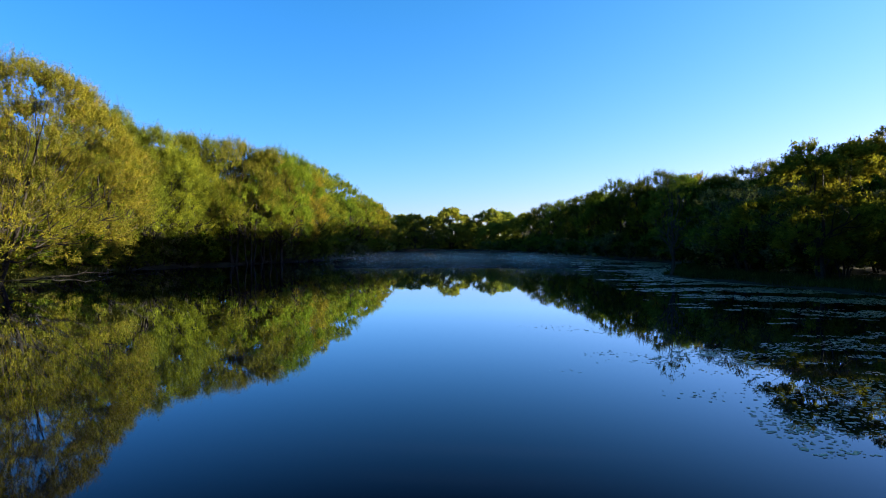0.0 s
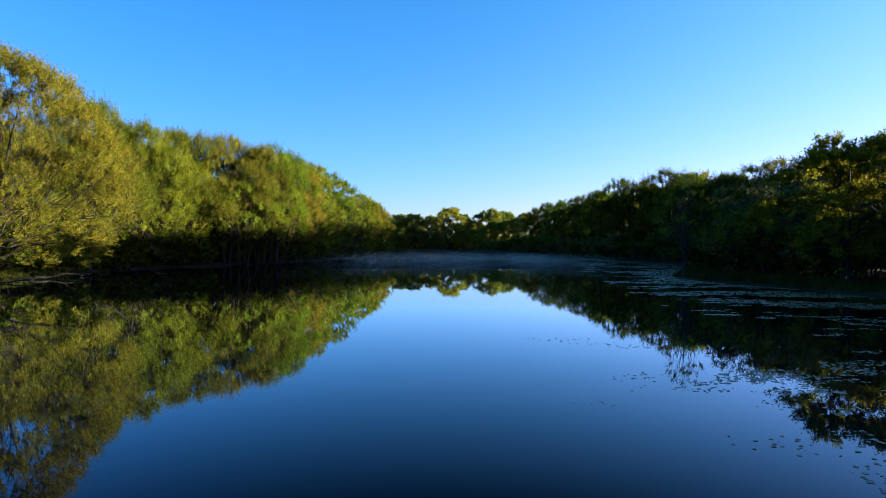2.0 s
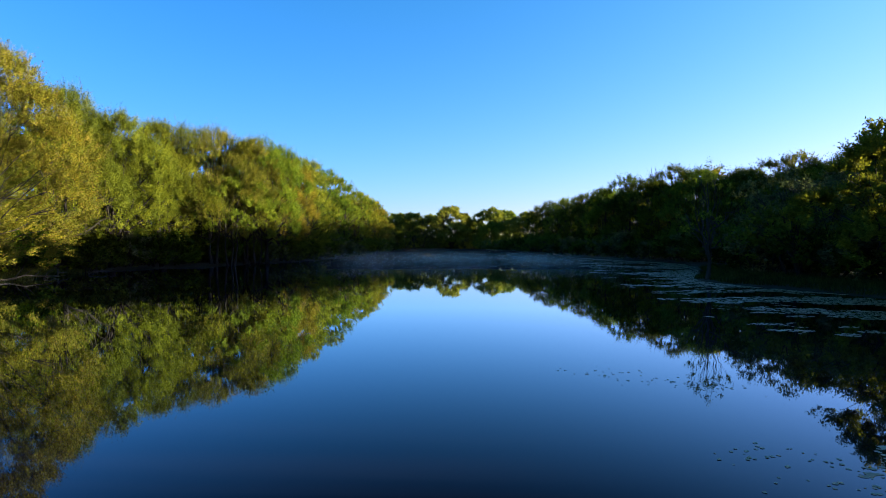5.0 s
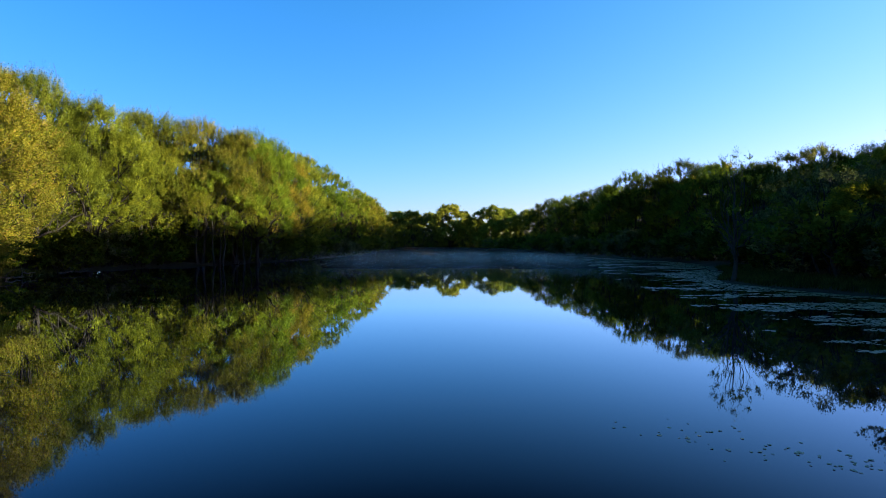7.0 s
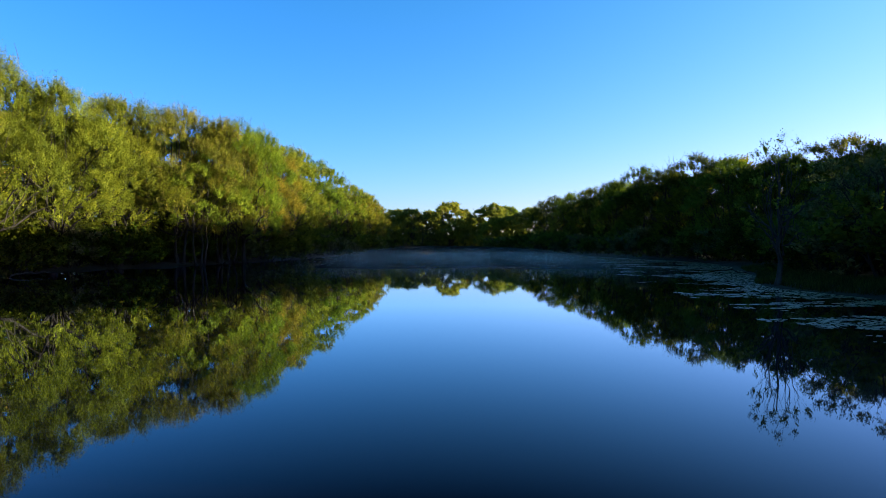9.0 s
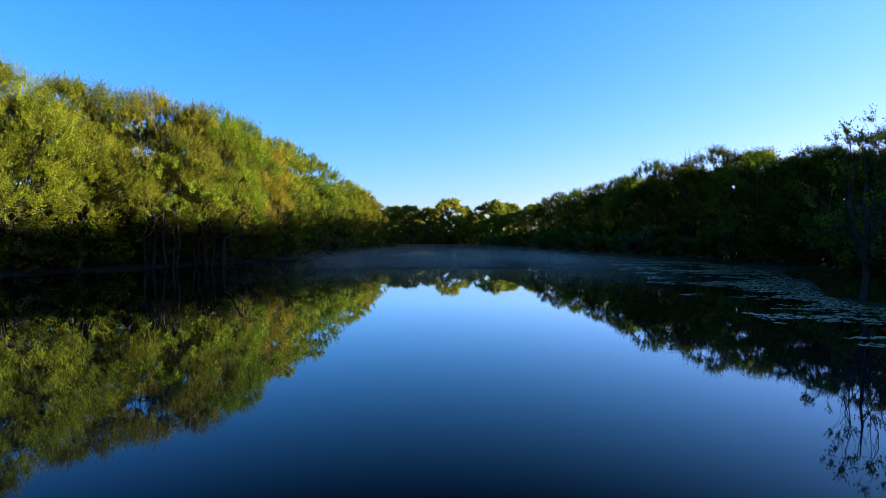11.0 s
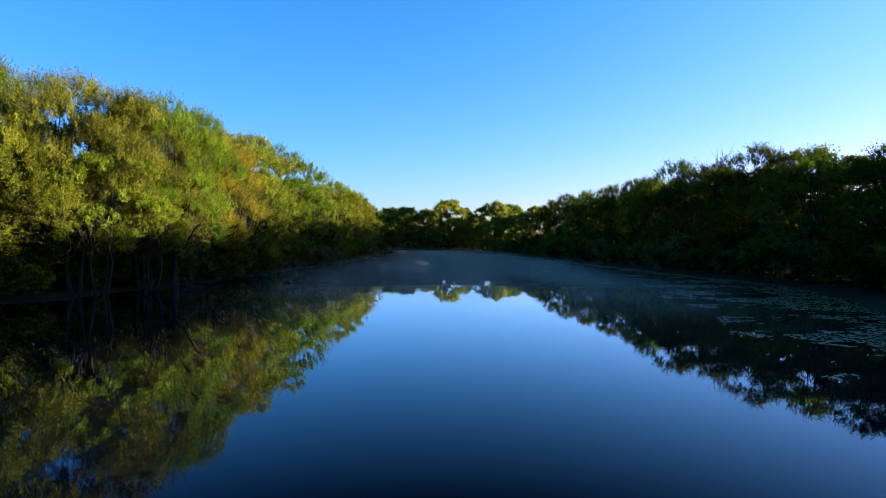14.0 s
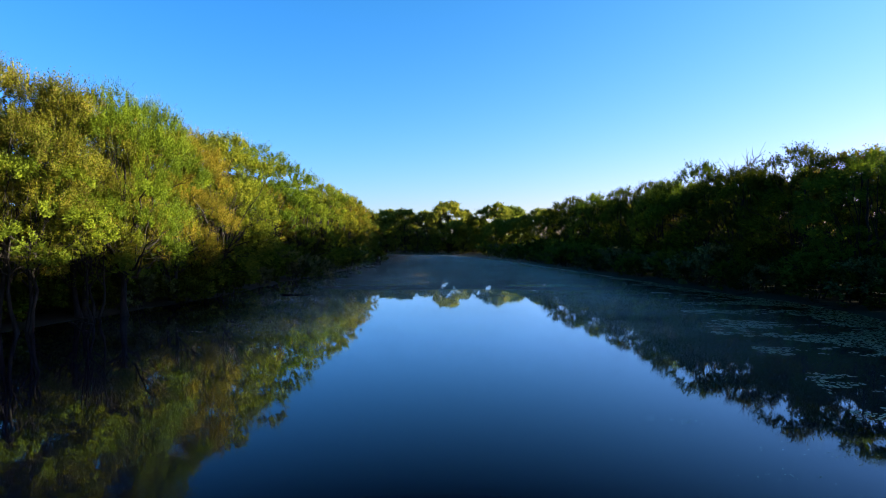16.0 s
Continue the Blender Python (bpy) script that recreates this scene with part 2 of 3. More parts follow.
def crown_sprigs(rng, lobes, count, low=-0.55, heart=None):
    """Places and directions of sprigs over the outside of a heap of lobes (cx, cy, cz, r, rz); heart: the crown's middle."""
    area = lobes[:, 3] * (lobes[:, 3] + lobes[:, 4])
    pick = rng.choice(len(lobes), count, p=area / area.sum())
    d = unit(rng.normal(0, 1, (count, 3)))
    d[:, 2] = np.where(d[:, 2] < low, -d[:, 2], d[:, 2])
    r = 1.0 - 0.4 * rng.random(count) ** 2.2
    L = lobes[pick]
    ext = np.stack((L[:, 3], L[:, 3], L[:, 4]), 1)
    at = L[:, :3] + d * ext * (r * rng.uniform(0.9, 1.12, count))[:, None]
    deep = np.zeros(count, int)
    for lb in lobes:
        q = (at - lb[:3]) / np.array([lb[3], lb[3], lb[4]])
        deep += (np.sum(q * q, axis=1) < 0.42)
    keep = deep < 1
    axis = d * np.array([1, 1, 0.7]) + np.array([0, 0, 0.95]) + rng.normal(0, 0.24, (count, 3))
    if heart is not None:
        away = unit(L[:, :3] - heart)
        keep &= np.sum(d * (away + np.array([0, 0, 0.45])), axis=1) > rng.uniform(-0.1, 0.35, count)
        axis = d * np.array([0.7, 0.7, 0.5]) + away * 0.6 + np.array([0, 0, 0.8]) + rng.normal(0, 0.2, (count, 3))
    return at[keep], unit(axis)[keep], pick[keep], d[keep]


def crown_lobes(rng, H, R, skirt, n, lean):
    """Rounded puffs of foliage over the outside of an uneven egg-shaped crown."""
    a, b, c = rng.uniform(0, 6.28, 3)
    mid, half = (skirt + 0.99) / 2 * H, (0.99 - skirt) / 2 * H
    lobes = []
    for i in range(n):
        u = 0.985 - 1.93 * (i + 0.5) / n
        phi = i * 2.39996 + rng.uniform(-0.3, 0.3)
        swell = 1 + 0.17 * math.sin(2 * phi + a) + 0.13 * math.sin(3 * phi + b + 2.5 * u) + 0.10 * math.sin(5 * u + c) + rng.uniform(-0.20, 0.13)
        r = R * rng.uniform(0.25, 0.42) * (0.8 + 0.2 * math.sqrt(max(0.0, 1 - u * u)))
        ring = R * max(0.0, 1 - abs(u + 0.12 * (1 - u * u)) ** 2.3) ** 0.5 * swell
        ring = max(0.0, ring - 0.45 * r)
        z = mid + u * half - (0.7 * r if u > 0.6 else 0.0)
        lobes.append((math.cos(phi) * ring + lean[0] * z / H, math.sin(phi) * ring + lean[1] * z / H, z, r, r * rng.uniform(0.5, 0.78)))
    return np.array(lobes)


def make_tree(name, label, seed, H=17.0, R=6.0, skirt=0.19, lobes_n=30, tufts=2500, sprigs=8, per=12, size=0.135, reach=1.5, limbs=12, leaf=None, bark=None, stems=1, lean=(0, 0), twigs=2, split_twigs=False):
    """A broadleaf tree with its base at the origin: trunk, limbs and a leafy crown."""
    rng = np.random.default_rng(seed)
    leaf, bark = leaf or LEAF_GREEN, bark or BARK
    top = new(name)
    lean = np.array([lean[0], lean[1], 0.0])
    lobes = crown_lobes(rng, H, R, skirt, lobes_n, lean)
    heart = np.array([0, 0, (0.35 + 0.4 * skirt) * H]) + lean * 0.5
    # trunk
    feet = [np.array([math.cos(k * 2.2 + seed) * 0.35 * (stems > 1), math.sin(k * 2.2 + seed) * 0.35 * (stems > 1), -0.4]) for k in range(stems)]
    tw = Tubes()
    r0 = 0.021 * H / (1 + 0.25 * (stems - 1))
    tops = []
    for k, f in enumerate(feet):
        off = np.array([math.cos(k * 2.2 + seed), math.sin(k * 2.2 + seed), 0]) * R * 0.22 * (stems > 1)
        end = lean * 0.8 + off + np.array([0, 0, 0.82 * H])
        line = bent(rng, f, end, 0, 10, 0.007 * H)
        line[:, :2] += (np.linspace(0, 1, 10)[:, None] ** 0.7 - np.linspace(0, 1, 10)[:, None]) * off[:2] * 1.5
        rad = r0 * (1 - 0.88 * np.linspace(0, 1, 10) ** 0.8)
        rad[0] *= 1.5
        tw.add(line, rad, 8)
        tops.append(line)
    part("trunk", tw.mesh(name + "_trunk", bark), top)
    at, axis, pick, out = crown_sprigs(rng, lobes, tufts, -0.75, heart)
    # limbs from the trunk, each forking to several puffs and to some of their sprigs
    round_order = np.argsort(np.arctan2(lobes[:, 1] - lean[1] * 0.5, lobes[:, 0] - lean[0] * 0.5))
    for i, mine in enumerate(np.array_split(round_order, limbs)):
        line = tops[i % len(tops)]
        lt = Tubes()
        limb = first = None
        for n, q in enumerate(sorted(mine, key=lambda e: lobes[e, 2])):
            L = lobes[q]
            h = min(max(0.07 * H, L[2] * rng.uniform(0.5, 0.68)), 0.72 * H)
            k = int(np.clip(np.searchsorted(line[:, 2], h), 1, len(line) - 1))
            s = (h - line[k - 1, 2]) / max(0.01, line[k, 2] - line[k - 1, 2])
            root = line[k - 1] * (1 - s) + line[k] * s if first is None else first[1 + n % 2]
            rb = r0 * (1 - 0.75 * h / H) * (0.5 if n == 0 else 0.32)
            m = 7 if twigs else 5
            bl = bent(rng, root, L[:3], 0.05 * H * rng.uniform(-0.4, 0.8), m, 0.16)
            first = bl if first is None else first
            lt.add(bl, np.linspace(rb, rb * 0.3, m), 6 if twigs else 4)
            if split_twigs and limb is None:
                limb = part("limb", lt.mesh(name + "_limb", bark), top)
                lt = Tubes()
            for g in np.nonzero(pick == q)[0][:twigs]:
                lt.add(bent(rng, bl[rng.integers(3, m)], at[g], rng.uniform(-0.2, 0.4), 4, 0.1), (rb * 0.32, rb * 0.2, rb * 0.14, 0.008), 4)
            if split_twigs and lt.v:
                part("branch", lt.mesh(name + "_branch", bark), limb)
                lt = Tubes()
        if limb is None:
            part("limb", lt.mesh(name + "_limb", bark), top)
    v, f = leaf_tufts(rng, at, axis, out, sprigs, per, size, reach)
    part("crown", mesh_from(name + "_crown", v, f, leaf), top)
    tagged(top, label, "tree")
    return top


def make_shrub(name, label, seed, H=3.0, R=2.2, tufts=95, leaf=None, fan=(6, 6, 0.2, 0.6)):
    rng = np.random.default_rng(seed)
    top = new(name)
    lb = []
    for i in range(6):
        a, rr = i * 2.399, R * rng.uniform(0.1, 0.75)
        lb.append((math.cos(a) * rr, math.sin(a) * rr, H * rng.uniform(0.2, 0.72), R * rng.uniform(0.35, 0.55), H * rng.uniform(0.22, 0.34)))
    lobes = np.array(lb)
    at, axis, pick, out = crown_sprigs(rng, lobes, tufts, -0.9)
    for i, L in enumerate(lobes):
        st = Tubes()
        foot = np.array([L[0] * 0.15, L[1] * 0.15, -0.3])
        bl = bent(rng, foot, L[:3], 0.1 * H, 5, 0.08)
        st.add(bl, (0.05, 0.042, 0.034, 0.026, 0.018), 4)
        for q in np.nonzero(pick == i)[0][:4]:
            st.add(bent(rng, bl[3], at[q] + axis[q] * 0.2, 0.1, 3, 0.05), (0.018, 0.012, 0.006), 3)
        part("stem", st.mesh(name + "_stem", BARK), top)
    v, f = leaf_tufts(rng, at, axis, out, *fan)
    part("foliage", mesh_from(name + "_foliage", v, f, leaf or LEAF_DEEP_SHADE), top)
    tagged(top, label, "shrub")
    return top


# ---- ground and river ----
LEFT_Y = (-400, -40, 20, 44, 56, 64, 74, 81, 90, 104, 125, 140, 172, 190, 202)
LEFT_X = (-34, -34, -34.5, -34.5, -34, -36.5, -33.5, -29.5, -27.5, -24, -22.5, -20, -17.6, -18.2, -23)
RIGHT_Y = (-400, 0, 31, 41, 47, 53, 62, 71, 89, 99, 106, 133, 168, 188, 207, 225, 245)
RIGHT_X = (27, 27, 25, 22.3, 20.4, 21.0, 26.5, 30, 36.5, 36.5, 34, 30, 24, 21.5, 17.5, 13, 2)


def shore_left(y):
    return np.interp(y, LEFT_Y, LEFT_X)


def shore_right(y):
    return np.interp(y, RIGHT_Y, RIGHT_X)


def inland(x, y):
    """Metres inland from the waterline, below zero on the river."""
    left = np.minimum(shore_left(y) - x, (204 - y) * 0.8)
    right = x - shore_right(y)
    far = y - (246 + np.where(x < -25, (-25 - x) * 0.25, 0))
    return np.maximum(np.maximum(left, right), far)


def ground_height(x, y):
    d = inland(x, y)
    wob = 0.5 * np.sin(x * 0.9 + 1.3 * np.sin(y * 0.31)) + 0.5 * np.sin(y * 0.8 + np.sin(x * 0.5))
    d = d + 0.5 * wob
    # last term: unseen rise inland, added to block the low sky
    return np.clip(d * 0.16, -1.5, 0.32) + np.clip((d - 3) * 0.02, 0, 0.5) + 0.06 * wob * (d > 0) + np.clip((d - 50) * 0.25, 0, 7)


def build_ground():
    xs = np.concatenate((np.array((-2600, -1200, -500, -250, -150)), np.arange(-110, 110.1, 1.6), np.array((150, 250, 500, 1200, 2600))))
    ys = np.concatenate((np.array((-2600, -900, -350, -150)), np.arange(-60, 300.1, 1.8), np.array((340, 420, 600, 1000, 2600))))
    X, Y = np.meshgrid(xs, ys, indexing='ij')
    Z = ground_height(X, Y)
    nx, ny = X.shape
    i, j = np.meshgrid(np.arange(nx - 1), np.arange(ny - 1), indexing='ij')
    f = np.stack((i * ny + j, (i + 1) * ny + j, (i + 1) * ny + j + 1, i * ny + j + 1), -1).reshape(-1, 4)
    me = mesh_from("ground", np.stack((X, Y, Z), -1).reshape(-1, 3), f, EARTH)
    me.polygons.foreach_set("use_smooth", np.ones(len(me.polygons), dtype=bool))
    tagged(new("ground", me), "dark earth and leaf litter on low wooded river banks", "ground", kind="structure")


build_ground()
water = new("water", mesh_from("water", [(-420, -420, 0), (80, -420, 0), (80, 330, 0), (-420, 330, 0)], [(0, 1, 2, 3)], WATER))
tagged(water, "calm dark blue river water mirroring sky and trees", "river", kind="structure")


# ---- trees ----
FRONT = [
    make_tree("maple_tree", "tall green silver maple with ascending feathery branches on the bank", 11, leaf=LEAF_GREEN, stems=2),
    make_tree("maple_tree", "yellow-green spring maple with a broad crown over the water", 12, leaf=LEAF_FRESH, R=6.5),
    make_tree("maple_tree", "olive-gold maple with spreading limbs on the river bank", 13, leaf=LEAF_OLIVE, R=6.3, stems=3),
    make_tree("maple_tree", "golden-leaved maple with dark limbs showing among leaves", 14, leaf=LEAF_GOLD, R=6.0, stems=2),
    make_tree("maple_tree", "bright green maple with a rounded crown", 15, leaf=LEAF_FRESH, R=6.8),
    make_tree("maple_tree", "olive-green maple with a ragged crown", 16, leaf=LEAF_OLIVE, R=5.6),
]
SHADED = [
    make_tree("bank_tree", "green maple sunlit at its top, leaves darkened for shade", 41, leaf=LEAF_SHADE, tufts=1400, sprigs=6, per=9, size=0.20, reach=1.35, lobes_n=28, skirt=0.08, twigs=1, limbs=8),
    make_tree("bank_tree", "broadleaf tree in the shade of the wood, leaves darkened for it", 42, leaf=LEAF_DEEP_SHADE, tufts=1400, sprigs=6, per=9, size=0.20, reach=1.35, lobes_n=28, skirt=0.08, twigs=1, limbs=8, R=6.4),
    make_tree("bank_tree", "mid-green broadleaf tree with a ragged top", 43, leaf=LEAF_GREEN, tufts=1400, sprigs=6, per=9, size=0.20, reach=1.35, lobes_n=28, skirt=0.08, twigs=1, limbs=8, R=5.8),
    make_tree("bank_tree", "fresh green tree with upright sprays", 44, leaf=LEAF_FRESH, tufts=1400, sprigs=6, per=9, size=0.20, reach=1.35, lobes_n=28, skirt=0.08, twigs=1, limbs=8, R=6.0, stems=2),
]
MIDDLE = [
    make_tree("maple_tree", "green maple on the bend of the bank", 61, leaf=LEAF_GREEN, tufts=1300, sprigs=6, per=10, size=0.20, reach=1.3, twigs=1, limbs=9, stems=2),
    make_tree("maple_tree", "yellow-green maple hanging low over the water", 62, leaf=LEAF_FRESH, tufts=1300, sprigs=6, per=10, size=0.20, reach=1.3, twigs=1, limbs=9, R=6.5, skirt=0.06),
    make_tree("maple_tree", "olive-gold maple at the point of the bank", 63, leaf=LEAF_OLIVE, tufts=1300, sprigs=6, per=10, size=0.20, reach=1.3, twigs=1, limbs=9, R=6.5, skirt=0.05),
]
FAR = [
    make_tree("far_tree", "green broadleaf tree on the far bank, leaves brightened for sunlight", 71, leaf=LEAF_FAR_LIT, tufts=1700, sprigs=5, per=6, size=0.45, reach=1.3, lobes_n=28, skirt=0.10, twigs=0, limbs=8),
    make_tree("far_tree", "green tree with a full crown on the far bank, leaves brightened for sunlight", 72, leaf=LEAF_FAR_LIT, tufts=1700, sprigs=5, per=6, size=0.45, reach=1.3, lobes_n=28, skirt=0.10, twigs=0, limbs=8, R=6.6),
    make_tree("far_tree", "olive-yellow tree on the far bank, leaves brightened for sunlight", 73, leaf=LEAF_FAR_GOLD_LIT, tufts=1700, sprigs=5, per=6, size=0.45, reach=1.3, lobes_n=28, skirt=0.08, twigs=0, limbs=8, stems=2),
]
BACK = [
    make_tree("woodland_tree", "green woodland tree standing behind the bank trees", 21, leaf=LEAF_GREEN, tufts=520, sprigs=5, per=7, size=0.40, reach=1.3, lobes_n=20, limbs=6, R=6.2, twigs=0),
    make_tree("woodland_tree", "woodland tree in the dense wood, leaves darkened for shade", 22, leaf=LEAF_DEEP_SHADE, tufts=520, sprigs=5, per=7, size=0.40, reach=1.3, lobes_n=20, limbs=6, R=6.5, twigs=0),
    make_tree("woodland_tree", "olive woodland tree in the dense wood", 23, leaf=LEAF_OLIVE, tufts=520, sprigs=5, per=7, size=0.40, reach=1.3, lobes_n=20, limbs=6, R=6.0, twigs=0),
]
BIG = [make_tree("leaning_maple", "large golden-olive maple leaning over the water on several stems", 17, H=17.5, R=8.2, skirt=0.04, lobes_n=58, tufts=8200, sprigs=8, per=11, size=0.115, reach=1.15, limbs=16, leaf=LEAF_MAPLE, stems=3, lean=(2.5, 1.0), twigs=4, split_twigs=True)]
SMALL = [
    make_tree("low_tree", "low tree on the shaded bank, leaves darkened for shade", 45, H=9.0, R=4.2, skirt=0.08, lobes_n=20, tufts=1050, sprigs=6, per=7, size=0.16, reach=0.7, limbs=7, leaf=LEAF_SHADE, stems=2, twigs=3),
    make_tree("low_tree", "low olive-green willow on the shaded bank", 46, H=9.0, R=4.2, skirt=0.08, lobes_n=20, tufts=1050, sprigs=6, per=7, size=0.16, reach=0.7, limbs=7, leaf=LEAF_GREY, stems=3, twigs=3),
]
YELLOW = [make_tree("small_maple", "small golden-yellow maple with sunlit upper leaves", 18, H=9.5, R=3.4, skirt=0.2, lobes_n=20, tufts=1050, size=0.15, reach=0.75, limbs=8, leaf=LEAF_YELLOW, stems=2, split_twigs=True)]
SPARSE = [
    make_tree("slender_tree", "slender pale-barked tree with sparse leaves on the bank", 19, H=10.4, R=2.3, skirt=0.2, lobes_n=16, tufts=170, sprigs=5, per=6, size=0.16, reach=0.7, limbs=8, leaf=LEAF_FRESH, bark=BARK_PALE, stems=1, twigs=14, split_twigs=True),
    make_tree("slender_tree", "crooked bank tree with drooping sparse foliage", 20, H=9.0, R=3.4, skirt=0.25, lobes_n=16, tufts=230, sprigs=5, per=6, size=0.17, reach=0.8, limbs=8, leaf=LEAF_GREY, stems=1, twigs=14, lean=(-1.5, 0), split_twigs=True),
]
STEMS = [make_tree("slender_tree", "bright green tree on several slender leaning stems at the water", 24, H=12.0, R=4.2, skirt=0.38, lobes_n=18, tufts=1050, sprigs=6, per=7, size=0.17, reach=0.8, limbs=8, leaf=LEAF_FRESH, stems=3, twigs=6, split_twigs=True)]
SHRUB = [
    make_shrub("bank_shrub", "leafy shrub overhanging the water's edge, leaves darkened for shade", 31),
    make_shrub("bank_shrub", "low shaded shrub on the river bank", 32, leaf=LEAF_GREEN),
    make_shrub("bank_shrub", "greyish willow shrub at the water's edge", 33, leaf=LEAF_GREY, H=3.4),
]


def make_bare_tree(name, label, seed, H, R, bark):
    """A leafless tree of forking grey branches."""
    rng = np.random.default_rng(seed)
    top = new(name)
    t = Tubes()
    line = bent(rng, (0, 0, -0.3), (0, 0, H * 0.8), 0, 8, 0.15)
    t.add(line, np.linspace(0.014 * H, 0.02, 8), 6)
    part("trunk", t.mesh(name + "_trunk", bark), top)
    for i in range(13):
        k = 2 + i % 6
        a = i * 2.4
        end = line[k] + np.array([math.cos(a) * R * rng.uniform(0.4, 0.8), math.sin(a) * R * rng.uniform(0.4, 0.8), H * rng.uniform(0.12, 0.26)])
        lt = Tubes()
        bl = bent(rng, line[k], end, 0.3, 6, 0.12)
        lt.add(bl, np.linspace(0.06, 0.02, 6), 5)
        for j in range(9):
            root = bl[rng.integers(2, 6)]
            tip = root + unit(rng.normal(0, 0.6, 3) + np.array([math.cos(a) * 0.5, math.sin(a) * 0.5, 0.9])) * rng.uniform(0.8, 1.9)
            lt.add(bent(rng, root, tip, 0.05, 4, 0.06), (0.022, 0.018, 0.014, 0.008), 4)
        part("limb", lt.mesh(name + "_limb", bark), top)
    return tagged(top, label, "tree")


# bushes that block the sky between trunks, shade put into their leaf colours
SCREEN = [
    make_shrub("thicket_bush", "dense bush added under the trees to block the sky, darkened for shade", 34, H=4.0, R=3.4, tufts=85, fan=(5, 6, 0.31, 0.9)),
    make_shrub("thicket_bush", "tall bush added in the wood to block the sky, darkened for shade", 35, H=4.0, R=3.4, tufts=85, fan=(5, 6, 0.31, 0.9), leaf=LEAF_SHADE),
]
LOW = [make_shrub("thicket_bush", "dense bush added behind the river's edge to block the sky, darkened for shade", 36, H=3.0, R=2.5, tufts=105, fan=(6, 6, 0.24, 0.7), leaf=LEAF_SHADE)]
BARE = [make_bare_tree("bare_tree", "leafless pale grey tree among the green trees", 51, 14.0, 3.6, BARK_PALE)]
USED = set()


def plant(kinds, k, x, y, h=None, wide=1.0, turn=None, base_h=17.7, group="", label=""):
    """Stands a copy of a tree on the ground at x, y, h metres high."""
    src = kinds[k % len(kinds)]
    s = 1.0 if h is None else h / base_h
    turn = (x * 37.7 + y * 91.3) % 360 if turn is None else turn
    z = float(ground_height(np.array(x), np.array(y)))
    m = pose(x, y, max(z, -0.25), 0, 0, turn) @ Matrix.Diagonal((s * wide, s * wide, s, 1))
    if src not in USED:
        USED.add(src)
        src.matrix_basis = m
        ob = src
    else:
        home = src.matrix_basis.copy()
        src.matrix_basis = Matrix.Identity(4)
        ob = copy_thing(src, m)
        src.matrix_basis = home
    tagged(ob, label, group=group)
    return ob


# left bank, along the water: kind, x, y, height, breadth
LEFT_ROW = (
    (1, -38, -14, 17, 1.1), (2, -39, 4, 17, 1.1), (0, -41, 22, 16.5, 1.0),
    (5, -42, 52, 13.9, 1.0), (0, -37.4, 61, 18.0, 0.85), (4, -37.5, 69, 16.8, 0.95),
    (0, -35, 76, 17.8, 0.95), (2, -31, 81, 18.0, 0.85), (3, -28.5, 87, 17.6, 0.85), (1, -26, 88.5, 18.3, 0.78), (3, -26.5, 98, 16.8, 0.9),
    (4, -27, 108, 18.2, 1.0), (4, -30, 119, 20, 1.0), (0, -29, 131, 20.5, 0.95), (1, -24.5, 144, 17.2, 1.05),
    (4, -23, 157, 16.8, 1.0), (5, -21, 170, 14.6, 1.05), (0, -23.5, 182, 16.5, 1.0), (2, -23, 194, 14.5, 1.1),
)
plant(BIG, 0, -33.6, 40.5, 16.9, 0.96, turn=0, base_h=17.5, group="trees on the left bank")
for k, x, y, h, wd in LEFT_ROW:
    kind = BACK if y < 30 else FRONT if y < 105 else MIDDLE
    plant(kind, k, x, y, h, wd * 0.94, base_h=16.9, group="trees on the left bank")
plant(STEMS, 0, -28.4, 80.6, 12.2, 1.0, base_h=12.2, group="trees on the left bank")
plant(STEMS, 0, -26.6, 85.4, 10.5, 0.9, base_h=12.2, group="trees on the left bank")
rng = np.random.default_rng(5)
for row, off in enumerate((9, 18, 29)):
    for i in range(20):
        y = -14 + i * 11 + rng.uniform(-3, 3)
        x = float(shore_left(y)) - off - rng.uniform(0, 4)
        if (20, 20, 30)[row] < y < (200, 200, 170)[row]:
            h = rng.uniform(15.5, 17.5) * (0.9 if y < 60 else 1)
            plant(MIDDLE if 20 < y < 75 and row < 1 else BACK, (i + row) % 3, x, y, h, 1.1, group="trees in the left wood", label="green maple standing within the wood" if 20 < y < 75 and row < 1 else "")

# right bank: the outer trees stand in the shade of the wood behind them
RIGHT_ROW = (
    (1, 45, 57, 12.8, 1.1), (2, 50, 66, 14.6, 1.0), (0, 43, 70, 12.6, 1.1),
    (1, 40, 79, 12.5, 1.2), (0, 45, 88, 14.5, 1.2), (2, 43, 98, 15.6, 1.1), (0, 44, 109, 18.0, 1.0), (1, 42, 119, 16.6, 1.1),
    (0, 42, 130, 18.8, 0.95), (3, 41, 141, 17, 1.0), (1, 42, 152, 17.6, 1.05), (0, 40, 164, 17.8, 1.0),
    (2, 38, 177, 17.6, 1.0), (1, 36, 190, 17.5, 1.0), (0, 36, 204, 17, 1.0), (3, 35, 218, 16, 1.0),
)
# shade is also in the leaf colours of kinds 0 and 1
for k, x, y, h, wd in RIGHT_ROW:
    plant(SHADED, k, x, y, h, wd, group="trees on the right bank")
